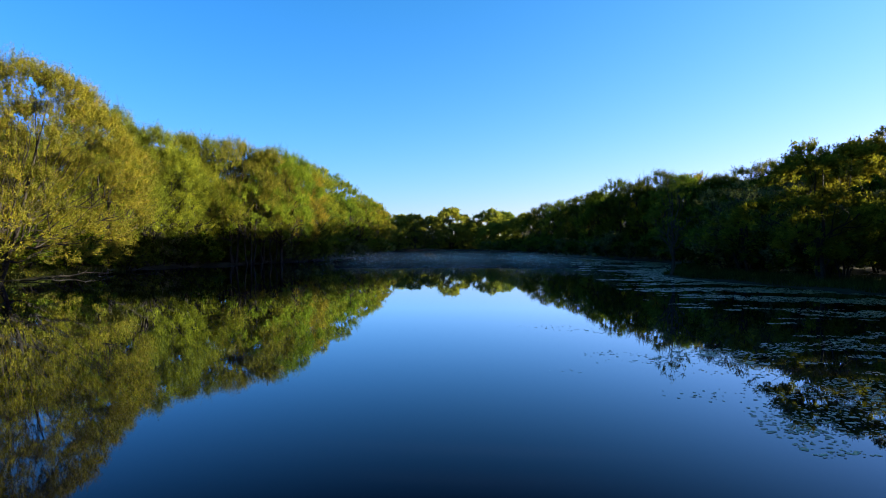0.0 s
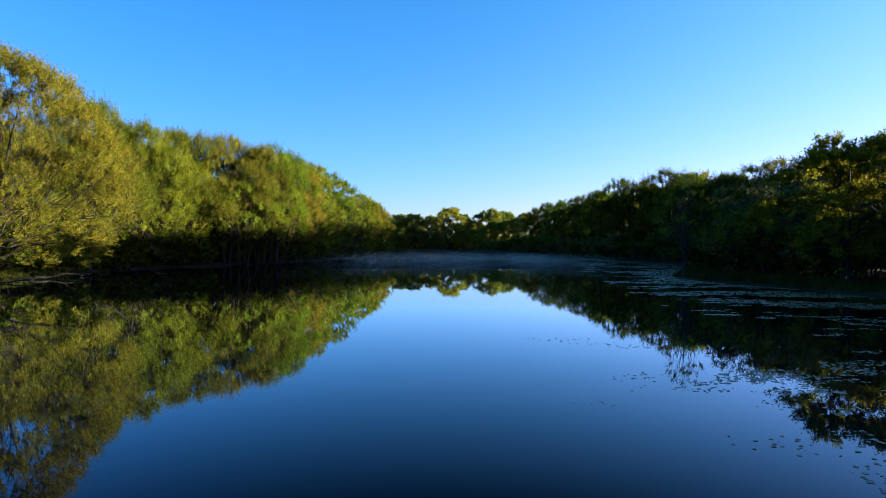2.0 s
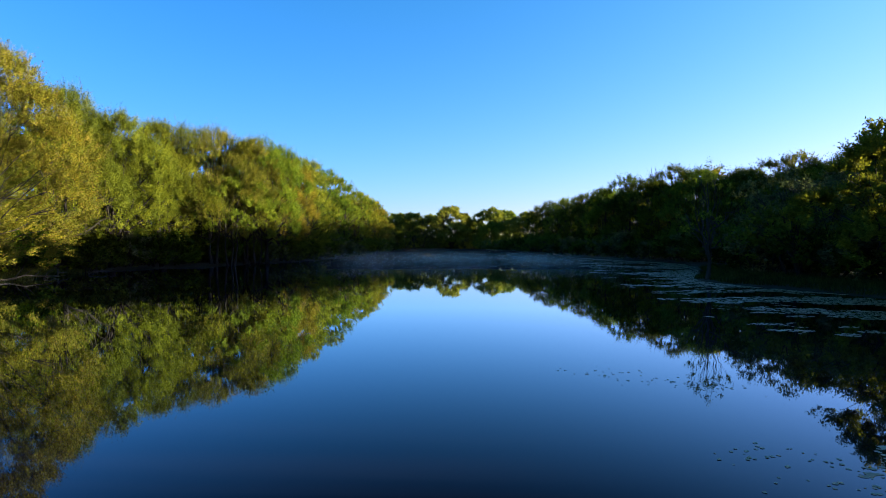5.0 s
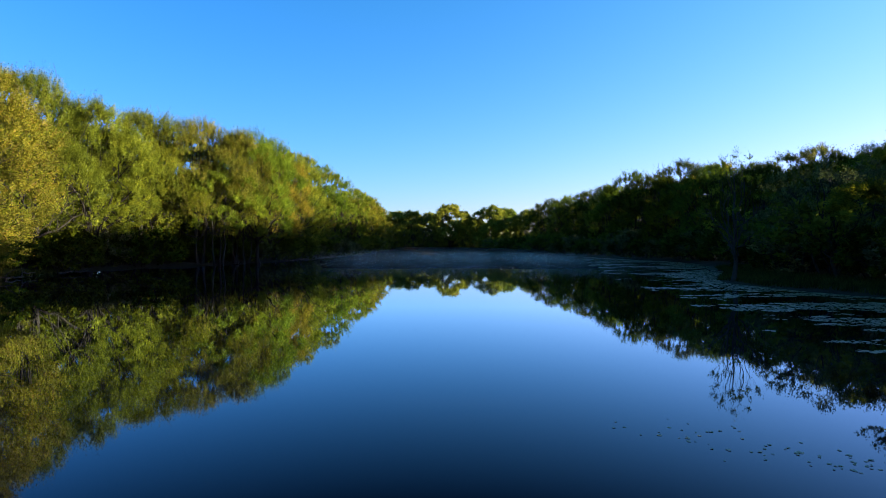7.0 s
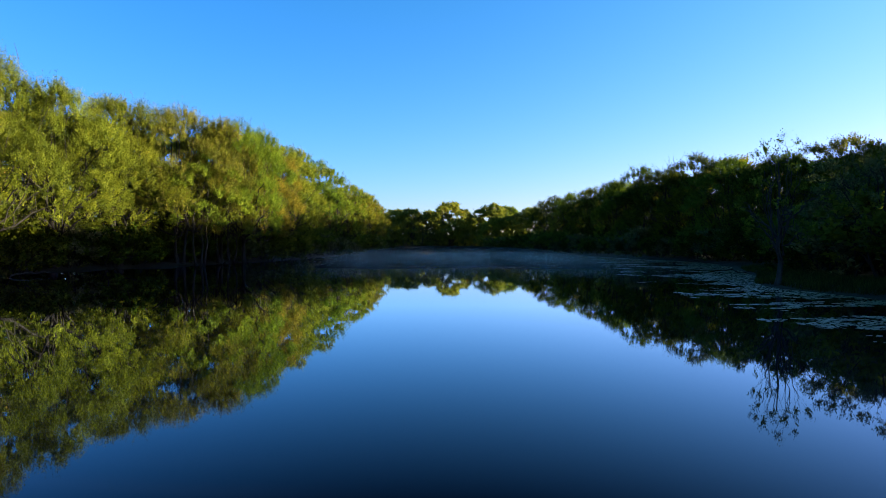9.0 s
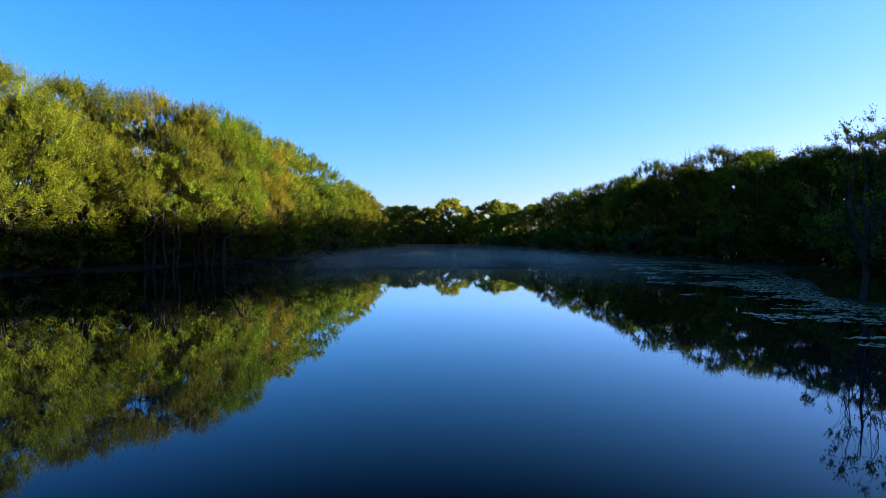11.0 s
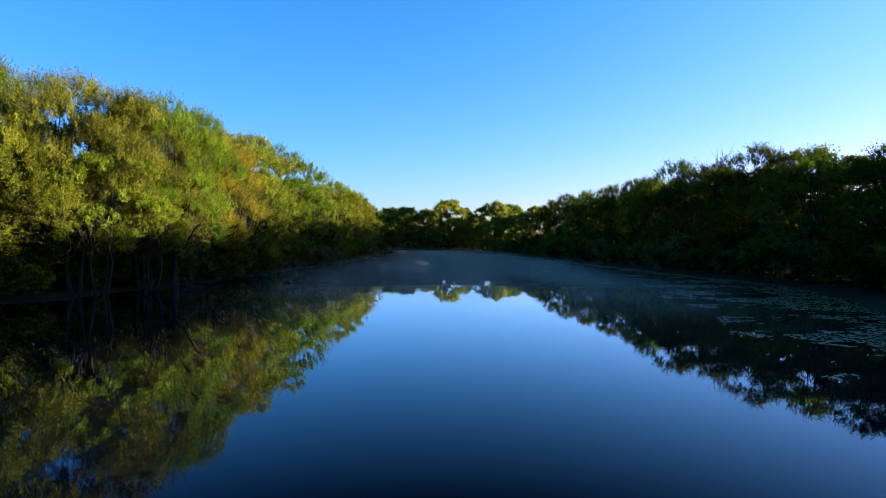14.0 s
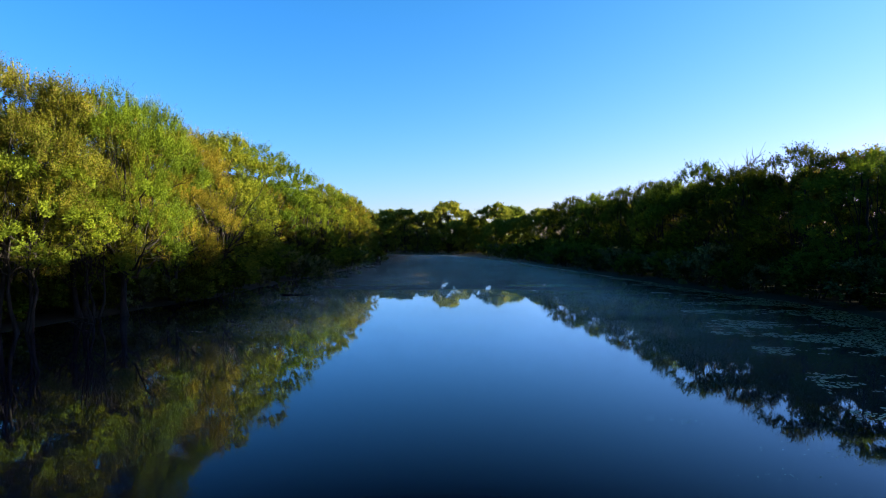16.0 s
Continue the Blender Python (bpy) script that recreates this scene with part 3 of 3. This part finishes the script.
for row, off in enumerate((22, 32, 43)):
    for i in range(19 if row < 2 else 14):
        y = 58 + i * 10.2 + rng.uniform(-3, 3)
        x = max(44.0, float(shore_right(y)) + 12) - 20 + off + rng.uniform(0, 4)
        y += 0.1 * (off - 20)
        h = rng.uniform(15.2, 16.6) * (0.84 if y < 76 else 0.92 if y < 105 else 1.04)
        plant(MIDDLE if y < 85 and row < 2 else BACK, (i + row) % 3, x, y, h, 1.1, group="trees in the right wood", label="green maple standing within the wood" if y < 85 and row < 2 else "")
# taller outer row, added to deepen the shade on the left bank
for i in range(7):
    plant(BACK, i, 72 + (i % 2) * 5, 64 + i * 9.0, 18.3, 1.1, group="trees in the right wood")
# unseen trees added beside the near right bank, shading the foot of the left
for i, (x, y, h) in enumerate(((60, 48, 16), (63, 51, 16.5), (57, 55, 16), (64, 60, 17), (59, 66, 16), (52, 28, 9.5), (51, 36, 7.4), (62, 40, 9.5), (50, 20, 12), (48, 12, 12))):
    plant(BACK, i, x, y, h, 1.1, group="trees in the right wood")
# lower growth on the near right bank, where the sun comes in
# most stand out of view, added to shade the weed and small maples
for k, (x, y, h) in enumerate(((33, 4, 9.5), (35, 12, 9.5), (32, 19, 9.0), (42, 0, 10), (40, 10, 10), (46, 20, 8.5), (37, 24, 7.5), (44, 32, 7.5), (38, 36, 7.2), (36, 41, 7.2), (47, 42, 7.0), (36, 45, 7.0), (43, 51, 9.8), (35, 55, 9.2), (38, 63, 9.5))):
    plant(SMALL, k, x, y, h, 1.2, base_h=9.2, group="low trees on the right bank")
plant(YELLOW, 0, 26.5, 38, 9.7, 1.05, base_h=9.5, group="small maples on the right bank")
plant(YELLOW, 0, 31.5, 36.5, 10.4, 1.1, base_h=9.5, group="small maples on the right bank")
plant(SPARSE, 0, 20.9, 50, 9.3, 1.0, base_h=10.4)
plant(SPARSE, 1, 26.5, 47.5, 8.2, 1.0, base_h=9.0)
plant(SPARSE, 1, 30.5, 56, 8.4, 1.1, base_h=9.0)
plant(BARE, 0, 44.5, 123, 17.6, 1.0, base_h=13.2)
plant(BARE, 0, -43.5, 72, 18.8, 1.0, base_h=13.2)
plant(BARE, 0, -44.5, 79, 19.0, 0.9, base_h=13.2)
for x, y, h in ((-16.5, 251.5, 11), (-12.8, 252.5, 12.5), (-4.6, 250.8, 10)):
    plant(BARE, 0, x, y, h, 0.8, base_h=13.2, group="bare trees on the far bank", label="leafless pale grey tree standing on the far bank")
plant(BARE, 0, -8.5, 254, 14, 1.0, base_h=13.2, label="leafless pale grey tree standing on the far bank")

# far bank
FAR_ROW = (
    (0, -66, 262, 19, 1.2), (3, -55, 258, 18, 1.2), (3, -46, 256, 17, 1.2), (3, -37, 258, 17.5, 1.2), (3, -29, 255, 16.5, 1.1), (3, -21, 261, 17.6, 1.1), (3, -13.5, 256, 17.6, 1.1), (3, -5.5, 265, 17, 1.1),
    (3, 3.5, 255, 20.6, 1.1), (2, 9.5, 250, 10, 1.1), (3, 14, 268, 15.0, 1.1), (3, 22.5, 258, 20, 0.95), (3, 29.5, 262, 18.8, 0.95), (2, 21.5, 246, 13, 1.05), (0, 29, 246, 14, 1.1), (0, 36, 240, 16.8, 1.0),
    (3, -2, 254, 9, 1.2), (2, 17, 252, 9, 1.2),
)
for k, x, y, h, wd in FAR_ROW:
    plant(FAR, {0: 0, 3: 1, 2: 2}[k], x, y, h, wd, group="trees on the far bank")

for i in range(17):
    plant(BACK, i * 2, -80 + (i % 17) * 6.6, 276 + (i % 3) * 4 + (i // 17) * 16, 13.0 + (i % 3) * 0.7, 1.6, group="trees behind the far bank")

# hidden bushes added to block the low sky past the left wood
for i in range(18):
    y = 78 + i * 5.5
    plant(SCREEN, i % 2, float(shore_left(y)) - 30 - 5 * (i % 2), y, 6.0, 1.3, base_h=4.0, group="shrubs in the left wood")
# low bushes added at the foot of the left wood to block the sky
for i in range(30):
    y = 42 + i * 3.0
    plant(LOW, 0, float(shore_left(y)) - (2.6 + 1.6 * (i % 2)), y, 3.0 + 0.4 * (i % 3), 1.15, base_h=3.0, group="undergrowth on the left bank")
# shrubs under the trees
for i in range(46):
    y = 30 + i * 3.7 + rng.uniform(-1, 1)
    if y < 38 or 60 < y < 77.5 or y > 86:
        plant(SHRUB, i % 3 if i % 4 else 0, float(shore_left(y)) - rng.uniform(-0.6, 2.5), y, rng.uniform(2.4, 5.0), 1.1, base_h=3.0, group="shrubs on the left bank")
# screening rows inland, added to block the sky behind the trunks
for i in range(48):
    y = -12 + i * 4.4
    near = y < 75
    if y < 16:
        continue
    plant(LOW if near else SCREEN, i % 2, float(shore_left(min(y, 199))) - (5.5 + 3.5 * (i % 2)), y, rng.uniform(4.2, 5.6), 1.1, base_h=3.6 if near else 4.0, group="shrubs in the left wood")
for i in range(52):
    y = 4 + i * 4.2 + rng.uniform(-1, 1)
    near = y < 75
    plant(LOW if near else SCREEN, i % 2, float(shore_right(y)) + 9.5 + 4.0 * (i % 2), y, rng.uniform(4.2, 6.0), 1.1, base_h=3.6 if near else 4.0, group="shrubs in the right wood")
# second screening rows, added deeper in both woods
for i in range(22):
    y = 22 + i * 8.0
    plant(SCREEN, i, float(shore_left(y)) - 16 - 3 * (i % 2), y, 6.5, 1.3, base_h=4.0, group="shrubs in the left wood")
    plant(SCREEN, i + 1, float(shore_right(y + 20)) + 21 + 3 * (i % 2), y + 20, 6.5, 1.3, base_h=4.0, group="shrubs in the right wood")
for i in range(50):
    y = 22 + i * 4.1 + rng.uniform(-1, 1)
    plant(SHRUB, i % 3, float(shore_right(y)) + rng.uniform(4.5, 9.0) * (1.0 if y < 90 else 0.5), y, rng.uniform(3.0, 6.0), 1.2, base_h=3.0, group="shrubs on the right bank")
# far screen, added to close the gaps between the trunks
for i in range(22):
    plant(SCREEN, i % 2, -70 + i * 4.6, 268 + (i % 3) * 3, rng.uniform(4.0, 5.2), 1.5, base_h=4.0, group="undergrowth on the far bank")
for i in range(24):
    plant(SHRUB, i % 3, -62 + i * 4.4, 251 + rng.uniform(0, 6), rng.uniform(1.6, 3.2), 1.3, base_h=3.0, group="shrubs on the far bank")


# ---- floating weed ----
def weed_material():
    m, nt, out = material("floating_weed")
    p = nt.nodes.new("ShaderNodeBsdfPrincipled")
    geo = nt.nodes.new("ShaderNodeNewGeometry")
    n = noise_tex(nt, 1.3, 4.0)
    r = ramp(nt, n.outputs[0], ((0.3, (0.06, 0.06, 0.018)), (0.55, (0.14, 0.13, 0.045)), (0.75, (0.26, 0.24, 0.10))))
    g = ramp(nt, geo.outputs['Random Per Island'], ((0.0, (0.6, 0.6, 0.6)), (1.0, (1.3, 1.3, 1.3))))
    nt.links.new(mixed(nt, r.outputs[0], g.outputs[0], 1.0, 'MULTIPLY'), p.inputs['Base Color'])
    p.inputs['Roughness'].default_value = 0.42
    p.inputs['Specular IOR Level'].default_value = 0.5
    nt.links.new(p.outputs[0], out.inputs[0])
    return m


WEED = weed_material()


def pads(rng, centres, radii):
    """Small uneven floating leaves, a little cupped, just above the water."""
    n = len(centres)
    ang = np.linspace(0, 2 * math.pi, 6, endpoint=False)[None, :] + rng.uniform(0, 6.28, (n, 1))
    rr = radii[:, None] * rng.uniform(0.65, 1.2, (n, 6))
    z = 0.002 + rng.uniform(0, 0.002, (n, 6)) + rng.uniform(0, 0.003, (n, 1))
    v = np.stack((centres[:, 0:1] + np.cos(ang) * rr, centres[:, 1:2] + np.sin(ang) * rr * 0.85, z), -1)
    f = np.arange(n)[:, None] * 6
    quads = np.concatenate((f + np.array([[0, 1, 2, 3]]), f + np.array([[0, 3, 4, 5]])), 0)
    return v.reshape(-1, 3), quads


def weed_density(x, y):
    """How thickly weed covers the water at x, y (0 to 1)."""
    edge = np.interp(y, (4, 8, 12, 14, 17, 23, 28, 34, 42, 60, 72, 80, 105, 140, 175), (5.3, 4.9, 4.6, 5.2, 10.5, 11.5, 9.5, 10.0, 12.5, 14, 18.5, 18.5, 25, 28.0, 21.8))
    shore = shore_right(y)
    d = x - edge
    inner = np.clip(d / np.interp(y, (14, 20, 40), (1.1, 3.6, 7.0)), 0, 1) * (x < shore + 0.3) * (y < 175)
    return inner


rng = np.random.default_rng(77)
N = 620000
cand = np.stack((rng.uniform(3, 37, N), rng.uniform(3, 175, N)), 1)
patch = np.array([1.1 * noise.noise((p[0] * 0.16, p[1] * 0.30, 3.0)) + 0.75 * noise.noise((p[0] * 0.9, p[1] * 1.5, 9.0)) for p in cand])
dens = weed_density(cand[:, 0], cand[:, 1])
near_shore = np.clip(1.3 - (shore_right(cand[:, 1]) - cand[:, 0]) / 2.2, 0, 1) * (cand[:, 1] > 40)
band = np.exp(-((cand[:, 1] - 78 - 0.5 * (cand[:, 0] - 24)) / 6.0) ** 2) * (cand[:, 0] > 18)
keep = (dens > 0) & (patch > 0.42 - 0.40 * dens - 0.75 * near_shore - 0.2 * band) & (rng.random(N) < np.interp(cand[:, 1], (20, 50), (1.0, 0.42)))
spots = cand[keep]
size = np.clip(rng.lognormal(-2.95, 0.4, len(spots)) * np.interp(spots[:, 1], (8, 18, 40), (0.5, 0.7, 1.25)), 0.018, 0.2)
v, f = pads(rng, spots, size)
weed = new("floating_weed", mesh_from("floating_weed", v, f, WEED))
tagged(weed, "mats of grey-green floating leaves on the calm water", "water plants", kind="stuff")

# loose rafts of leaves at the edge of the mats, each leaf by itself
PAD_SHAPES = []
for k in range(6):
    v, f = pads(rng, np.zeros((1, 2)), np.array([0.045]))
    PAD_SHAPES.append(mesh_from("pad", v, f, WEED))
RAFTS = (
    (3.7, 18.9, 1.2, 16), (4.6, 18.2, 0.8, 14), (5.3, 17.7, 1.0, 20), (4.5, 14.2, 0.9, 22), (5.1, 13.2, 0.9, 24), (5.2, 10.2, 0.8, 22), (5.5, 8.3, 0.6, 18),
    (6.2, 9.4, 0.9, 26), (6.6, 12.0, 1.0, 26), (3.0, 12.2, 0.5, 5), (8.0, 62.6, 1.4, 10), (11.5, 59.8, 1.5, 12), (10.6, 55.2, 1.3, 10), (9.6, 58.0, 1.2, 8),
    (-16.7, 80.8, 1.0, 20), (-14.6, 83.5, 0.9, 16),
)
for x, y, r, n in RAFTS:
    raft = new("weed_raft")
    raft.location = (x, y, 0)
    tagged(raft, "loose raft of small dark floating leaves on open water", "water plants", group="rafts of floating leaves")
    for i in range(int(n * 1.6)):
        p = part("pad", PAD_SHAPES[i % 6], raft)
        a = rng.normal(0, 0.45, 2) * r
        p.location = (a[0] * 1.1 + a[1] * 0.5, -a[0] * 0.35 + a[1] * 0.35, rng.uniform(0, 0.003))
        p.rotation_euler = (0, 0, rng.uniform(0, 6.28))
        p.scale = (rng.uniform(0.35, 1.0),) * 2 + (1,)

# ---- driftwood ----


def make_log(name, label, seed, length, r, at, turn, tilt=2, forks=3):
    rng = np.random.default_rng(seed)
    top = new(name)
    t = Tubes()
    line = bent(rng, (0, 0, 0), (length, 0, 0), 0.05, 8, 0.05 * length ** 0.5)
    t.add(line, np.linspace(r, r * 0.35, 8), 7)
    part("stem", t.mesh(name + "_stem", DEADWOOD), top)
    for i in range(forks):
        b = Tubes()
        root = line[3 + i % 4]
        tip = root + np.array([rng.uniform(0.4, 1.0), rng.uniform(-0.9, 0.9), rng.uniform(0.1, 0.9)]) * length * 0.22
        b.add(bent(rng, root, tip, 0.05, 5, 0.05), np.linspace(r * 0.4, r * 0.1, 5), 5)
        part("branch", b.mesh(name + "_branch", DEADWOOD), top)
    top.matrix_basis = pose(*at, 0, -tilt, turn)
    return tagged(top, label, "driftwood", group="driftwood along the banks")


for i, (x, y, ln, r, turn, z, forks) in enumerate((
        (-33.6, 47, 4.5, 0.09, 60, 0.05, 4), (-32.8, 52, 5.0, 0.08, 105, 0.05, 3), (-33.2, 43, 3.2, 0.06, 15, 0.08, 5), (-33.0, 58, 3.5, 0.07, 80, 0.05, 2),
        (33.2, 104.5, 3.0, 0.08, 20, 0.15, 2), (37, 95, 2.0, 0.07, 120, 0.2, 3), (-18.2, 170, 4.0, 0.22, -20, 0.25, 5), (-17.8, 176, 3.5, 0.16, 40, 0.25, 5),
        (28.5, 66, 2.6, 0.06, 150, 0.05, 2), (27.5, 64, 2.0, 0.08, 40, 0.15, 3), (-27.5, 84, 3.0, 0.08, -30, 0.1, 3))):
    make_log("driftwood", "bleached dead branch lying at the water's edge", 60 + i, ln, r, (x, y, z), turn, 3, forks)


# ---- grass on the banks ----
def build_grass(name, label, x0, x1, y0, y1, count, tall, seed):
    rng = np.random.default_rng(seed)
    x, y = rng.uniform(x0, x1, count), rng.uniform(y0, y1, count)
    d = inland(x, y)
    ok = (d > 0.2) & (d < 7)
    x, y = x[ok], y[ok]
    z = ground_height(x, y) - 0.03
    n = len(x)
    a = rng.uniform(0, 6.28, n)
    h = tall * rng.uniform(0.5, 1.3, n)
    w = 0.018 + 0.012 * rng.random(n)
    side = np.stack((np.cos(a), np.sin(a), np.zeros(n)), 1) * w[:, None]
    root = np.stack((x, y, z), 1)
    tip = root + np.stack((rng.normal(0, 0.3, n) * h, rng.normal(0, 0.3, n) * h, h), 1)
    v = np.stack((root - side, root + side, tip), 1).reshape(-1, 3)
    tagged(new(name, mesh_from(name, v, np.arange(len(v)).reshape(-1, 3), GRASS)), label, "grass", kind="stuff")


build_grass("bank_grass", "short green grass on the low left bank", -41, -33, 38, 64, 30000, 0.4, 71)
build_grass("bank_grass", "shaded grass on the low right bank", 20, 34, 24, 72, 60000, 0.4, 72)
build_grass("bank_grass", "pale grass along the far shore", -40, 26, 244, 256, 14000, 0.7, 73)


# ---- morning mist over the water ----
def mist_material(strength, seed):
    m, nt, out = material("mist")
    n = noise_tex(nt, 0.05, 3.0, stretch=(1.6, 0.6, 1))
    n.inputs['Vector'].links[0].from_node.inputs['Location'].default_value = (seed * 7.3, seed * 3.1, 0)
    r = ramp(nt, n.outputs[0], ((0.30, (0.15, 0.15, 0.15)), (0.72, (1, 1, 1))))
    tc = nt.nodes.new("ShaderNodeTexCoord")
    sp = nt.nodes.new("ShaderNodeSeparateXYZ")
    nt.links.new(tc.outputs['Object'], sp.inputs[0])
    fade = nt.nodes.new("ShaderNodeMapRange")     # the mist thins out downstream
    fade.interpolation_type = 'SMOOTHSTEP'
    for k, val in enumerate((50.0, 135.0, 0.0, strength)):
        fade.inputs[1 + k].default_value = val
    nt.links.new(sp.outputs[1], fade.inputs[0])
    off = nt.nodes.new("ShaderNodeMath")          # and towards both banks
    off.operation = 'SUBTRACT'
    off.inputs[1].default_value = 7.0
    nt.links.new(sp.outputs[0], off.inputs[0])
    away = nt.nodes.new("ShaderNodeMath")
    away.operation = 'ABSOLUTE'
    nt.links.new(off.outputs[0], away.inputs[0])
    side = nt.nodes.new("ShaderNodeMapRange")
    side.interpolation_type = 'SMOOTHSTEP'
    for k, val in enumerate((9.0, 25.0, 1.0, 0.0)):
        side.inputs[1 + k].default_value = val
    nt.links.new(away.outputs[0], side.inputs[0])
    both = nt.nodes.new("ShaderNodeMath")
    both.operation = 'MULTIPLY'
    nt.links.new(fade.outputs[0], both.inputs[0])
    nt.links.new(side.outputs[0], both.inputs[1])
    mul = nt.nodes.new("ShaderNodeMath")
    mul.operation = 'MULTIPLY'
    nt.links.new(both.outputs[0], mul.inputs[0])
    nt.links.new(r.outputs[0], mul.inputs[1])
    d = nt.nodes.new("ShaderNodeBsdfDiffuse")
    d.inputs[0].default_value = (0.95, 0.83, 0.64, 1)
    t = nt.nodes.new("ShaderNodeBsdfTransparent")
    mx = nt.nodes.new("ShaderNodeMixShader")
    nt.links.new(mul.outputs[0], mx.inputs[0])
    nt.links.new(t.outputs[0], mx.inputs[1])
    nt.links.new(d.outputs[0], mx.inputs[2])
    nt.links.new(mx.outputs[0], out.inputs[0])
    return m


for k, (z, s) in enumerate(((0.15, 0.15), (0.5, 0.09))):
    ys = np.linspace(46, 243, 30)
    lx, rx = shore_left(np.minimum(ys, 200)) - np.where(ys > 200, (ys - 200) * 0.6, 0), shore_right(ys) - 0.5
    v = np.concatenate((np.stack((lx, ys, np.full(30, z)), 1), np.stack((rx, ys, np.full(30, z)), 1)))
    f = np.array([(i, i + 30, i + 31, i + 1) for i in range(29)])
    ob = new("river_mist", mesh_from("river_mist", v, f, mist_material(s, k)))
    ob.visible_shadow = False
    tagged(ob, "thin bluish morning mist lying over the river", "mist", kind="stuff")


def mist_wisp_material():
    """Patchy drifting mist, thickest a hand's breadth over the water and gone above head height."""
    m, nt, out = material("mist_wisp")
    n = noise_tex(nt, 0.16, 3.0, stretch=(1, 1, 0.7))
    r = ramp(nt, n.outputs[0], ((0.36, (0.08, 0.08, 0.08)), (0.68, (1, 1, 1))))
    tc = nt.nodes.new("ShaderNodeTexCoord")
    sp = nt.nodes.new("ShaderNodeSeparateXYZ")
    nt.links.new(tc.outputs['Object'], sp.inputs[0])
    alpha = r.outputs[0]
    for axis, lo, hi, a, b in ((2, 0.0, 0.5, 0.0, 0.075), (2, 0.4, 1.9, 1.0, 0.0), (0, -24.0, -12.0, 0.0, 1.0), (0, 16.0, 30.0, 1.0, 0.0)):
        ease = nt.nodes.new("ShaderNodeMapRange")
        ease.interpolation_type = 'SMOOTHSTEP'
        for k, val in enumerate((lo, hi, a, b)):
            ease.inputs[1 + k].default_value = val
        nt.links.new(sp.outputs[axis], ease.inputs[0])
        mul = nt.nodes.new("ShaderNodeMath")
        mul.operation = 'MULTIPLY'
        nt.links.new(alpha, mul.inputs[0])
        nt.links.new(ease.outputs[0], mul.inputs[1])
        alpha = mul.outputs[0]
    d = nt.nodes.new("ShaderNodeBsdfDiffuse")
    d.inputs[0].default_value = (0.95, 0.86, 0.72, 1)
    t = nt.nodes.new("ShaderNodeBsdfTransparent")
    mx = nt.nodes.new("ShaderNodeMixShader")
    nt.links.new(alpha, mx.inputs[0])
    nt.links.new(t.outputs[0], mx.inputs[1])
    nt.links.new(d.outputs[0], mx.inputs[2])
    nt.links.new(mx.outputs[0], out.inputs[0])
    return m


# wisps standing one behind another up the river, joined into one drift
v, f = [], []
for y0 in np.arange(78, 236, 9.0):
    xs = np.linspace(max(-24.0, float(shore_left(min(y0, 200)))), min(30.0, float(shore_right(y0))), 12)
    ys = y0 + 1.6 * np.sin(xs * 0.23 + y0)
    for x, y in zip(xs, ys):
        v += [(x, y, 0.01), (x, y, 1.9)]
    b = len(v) - 24
    f += [(b + 2 * i, b + 2 * i + 2, b + 2 * i + 3, b + 2 * i + 1) for i in range(11)]
wisps = new("river_mist", mesh_from("mist_wisps", v, f, mist_wisp_material()))
wisps.visible_shadow = False
tagged(wisps, "faint drifting wisps of morning mist over the river", "mist", kind="stuff")
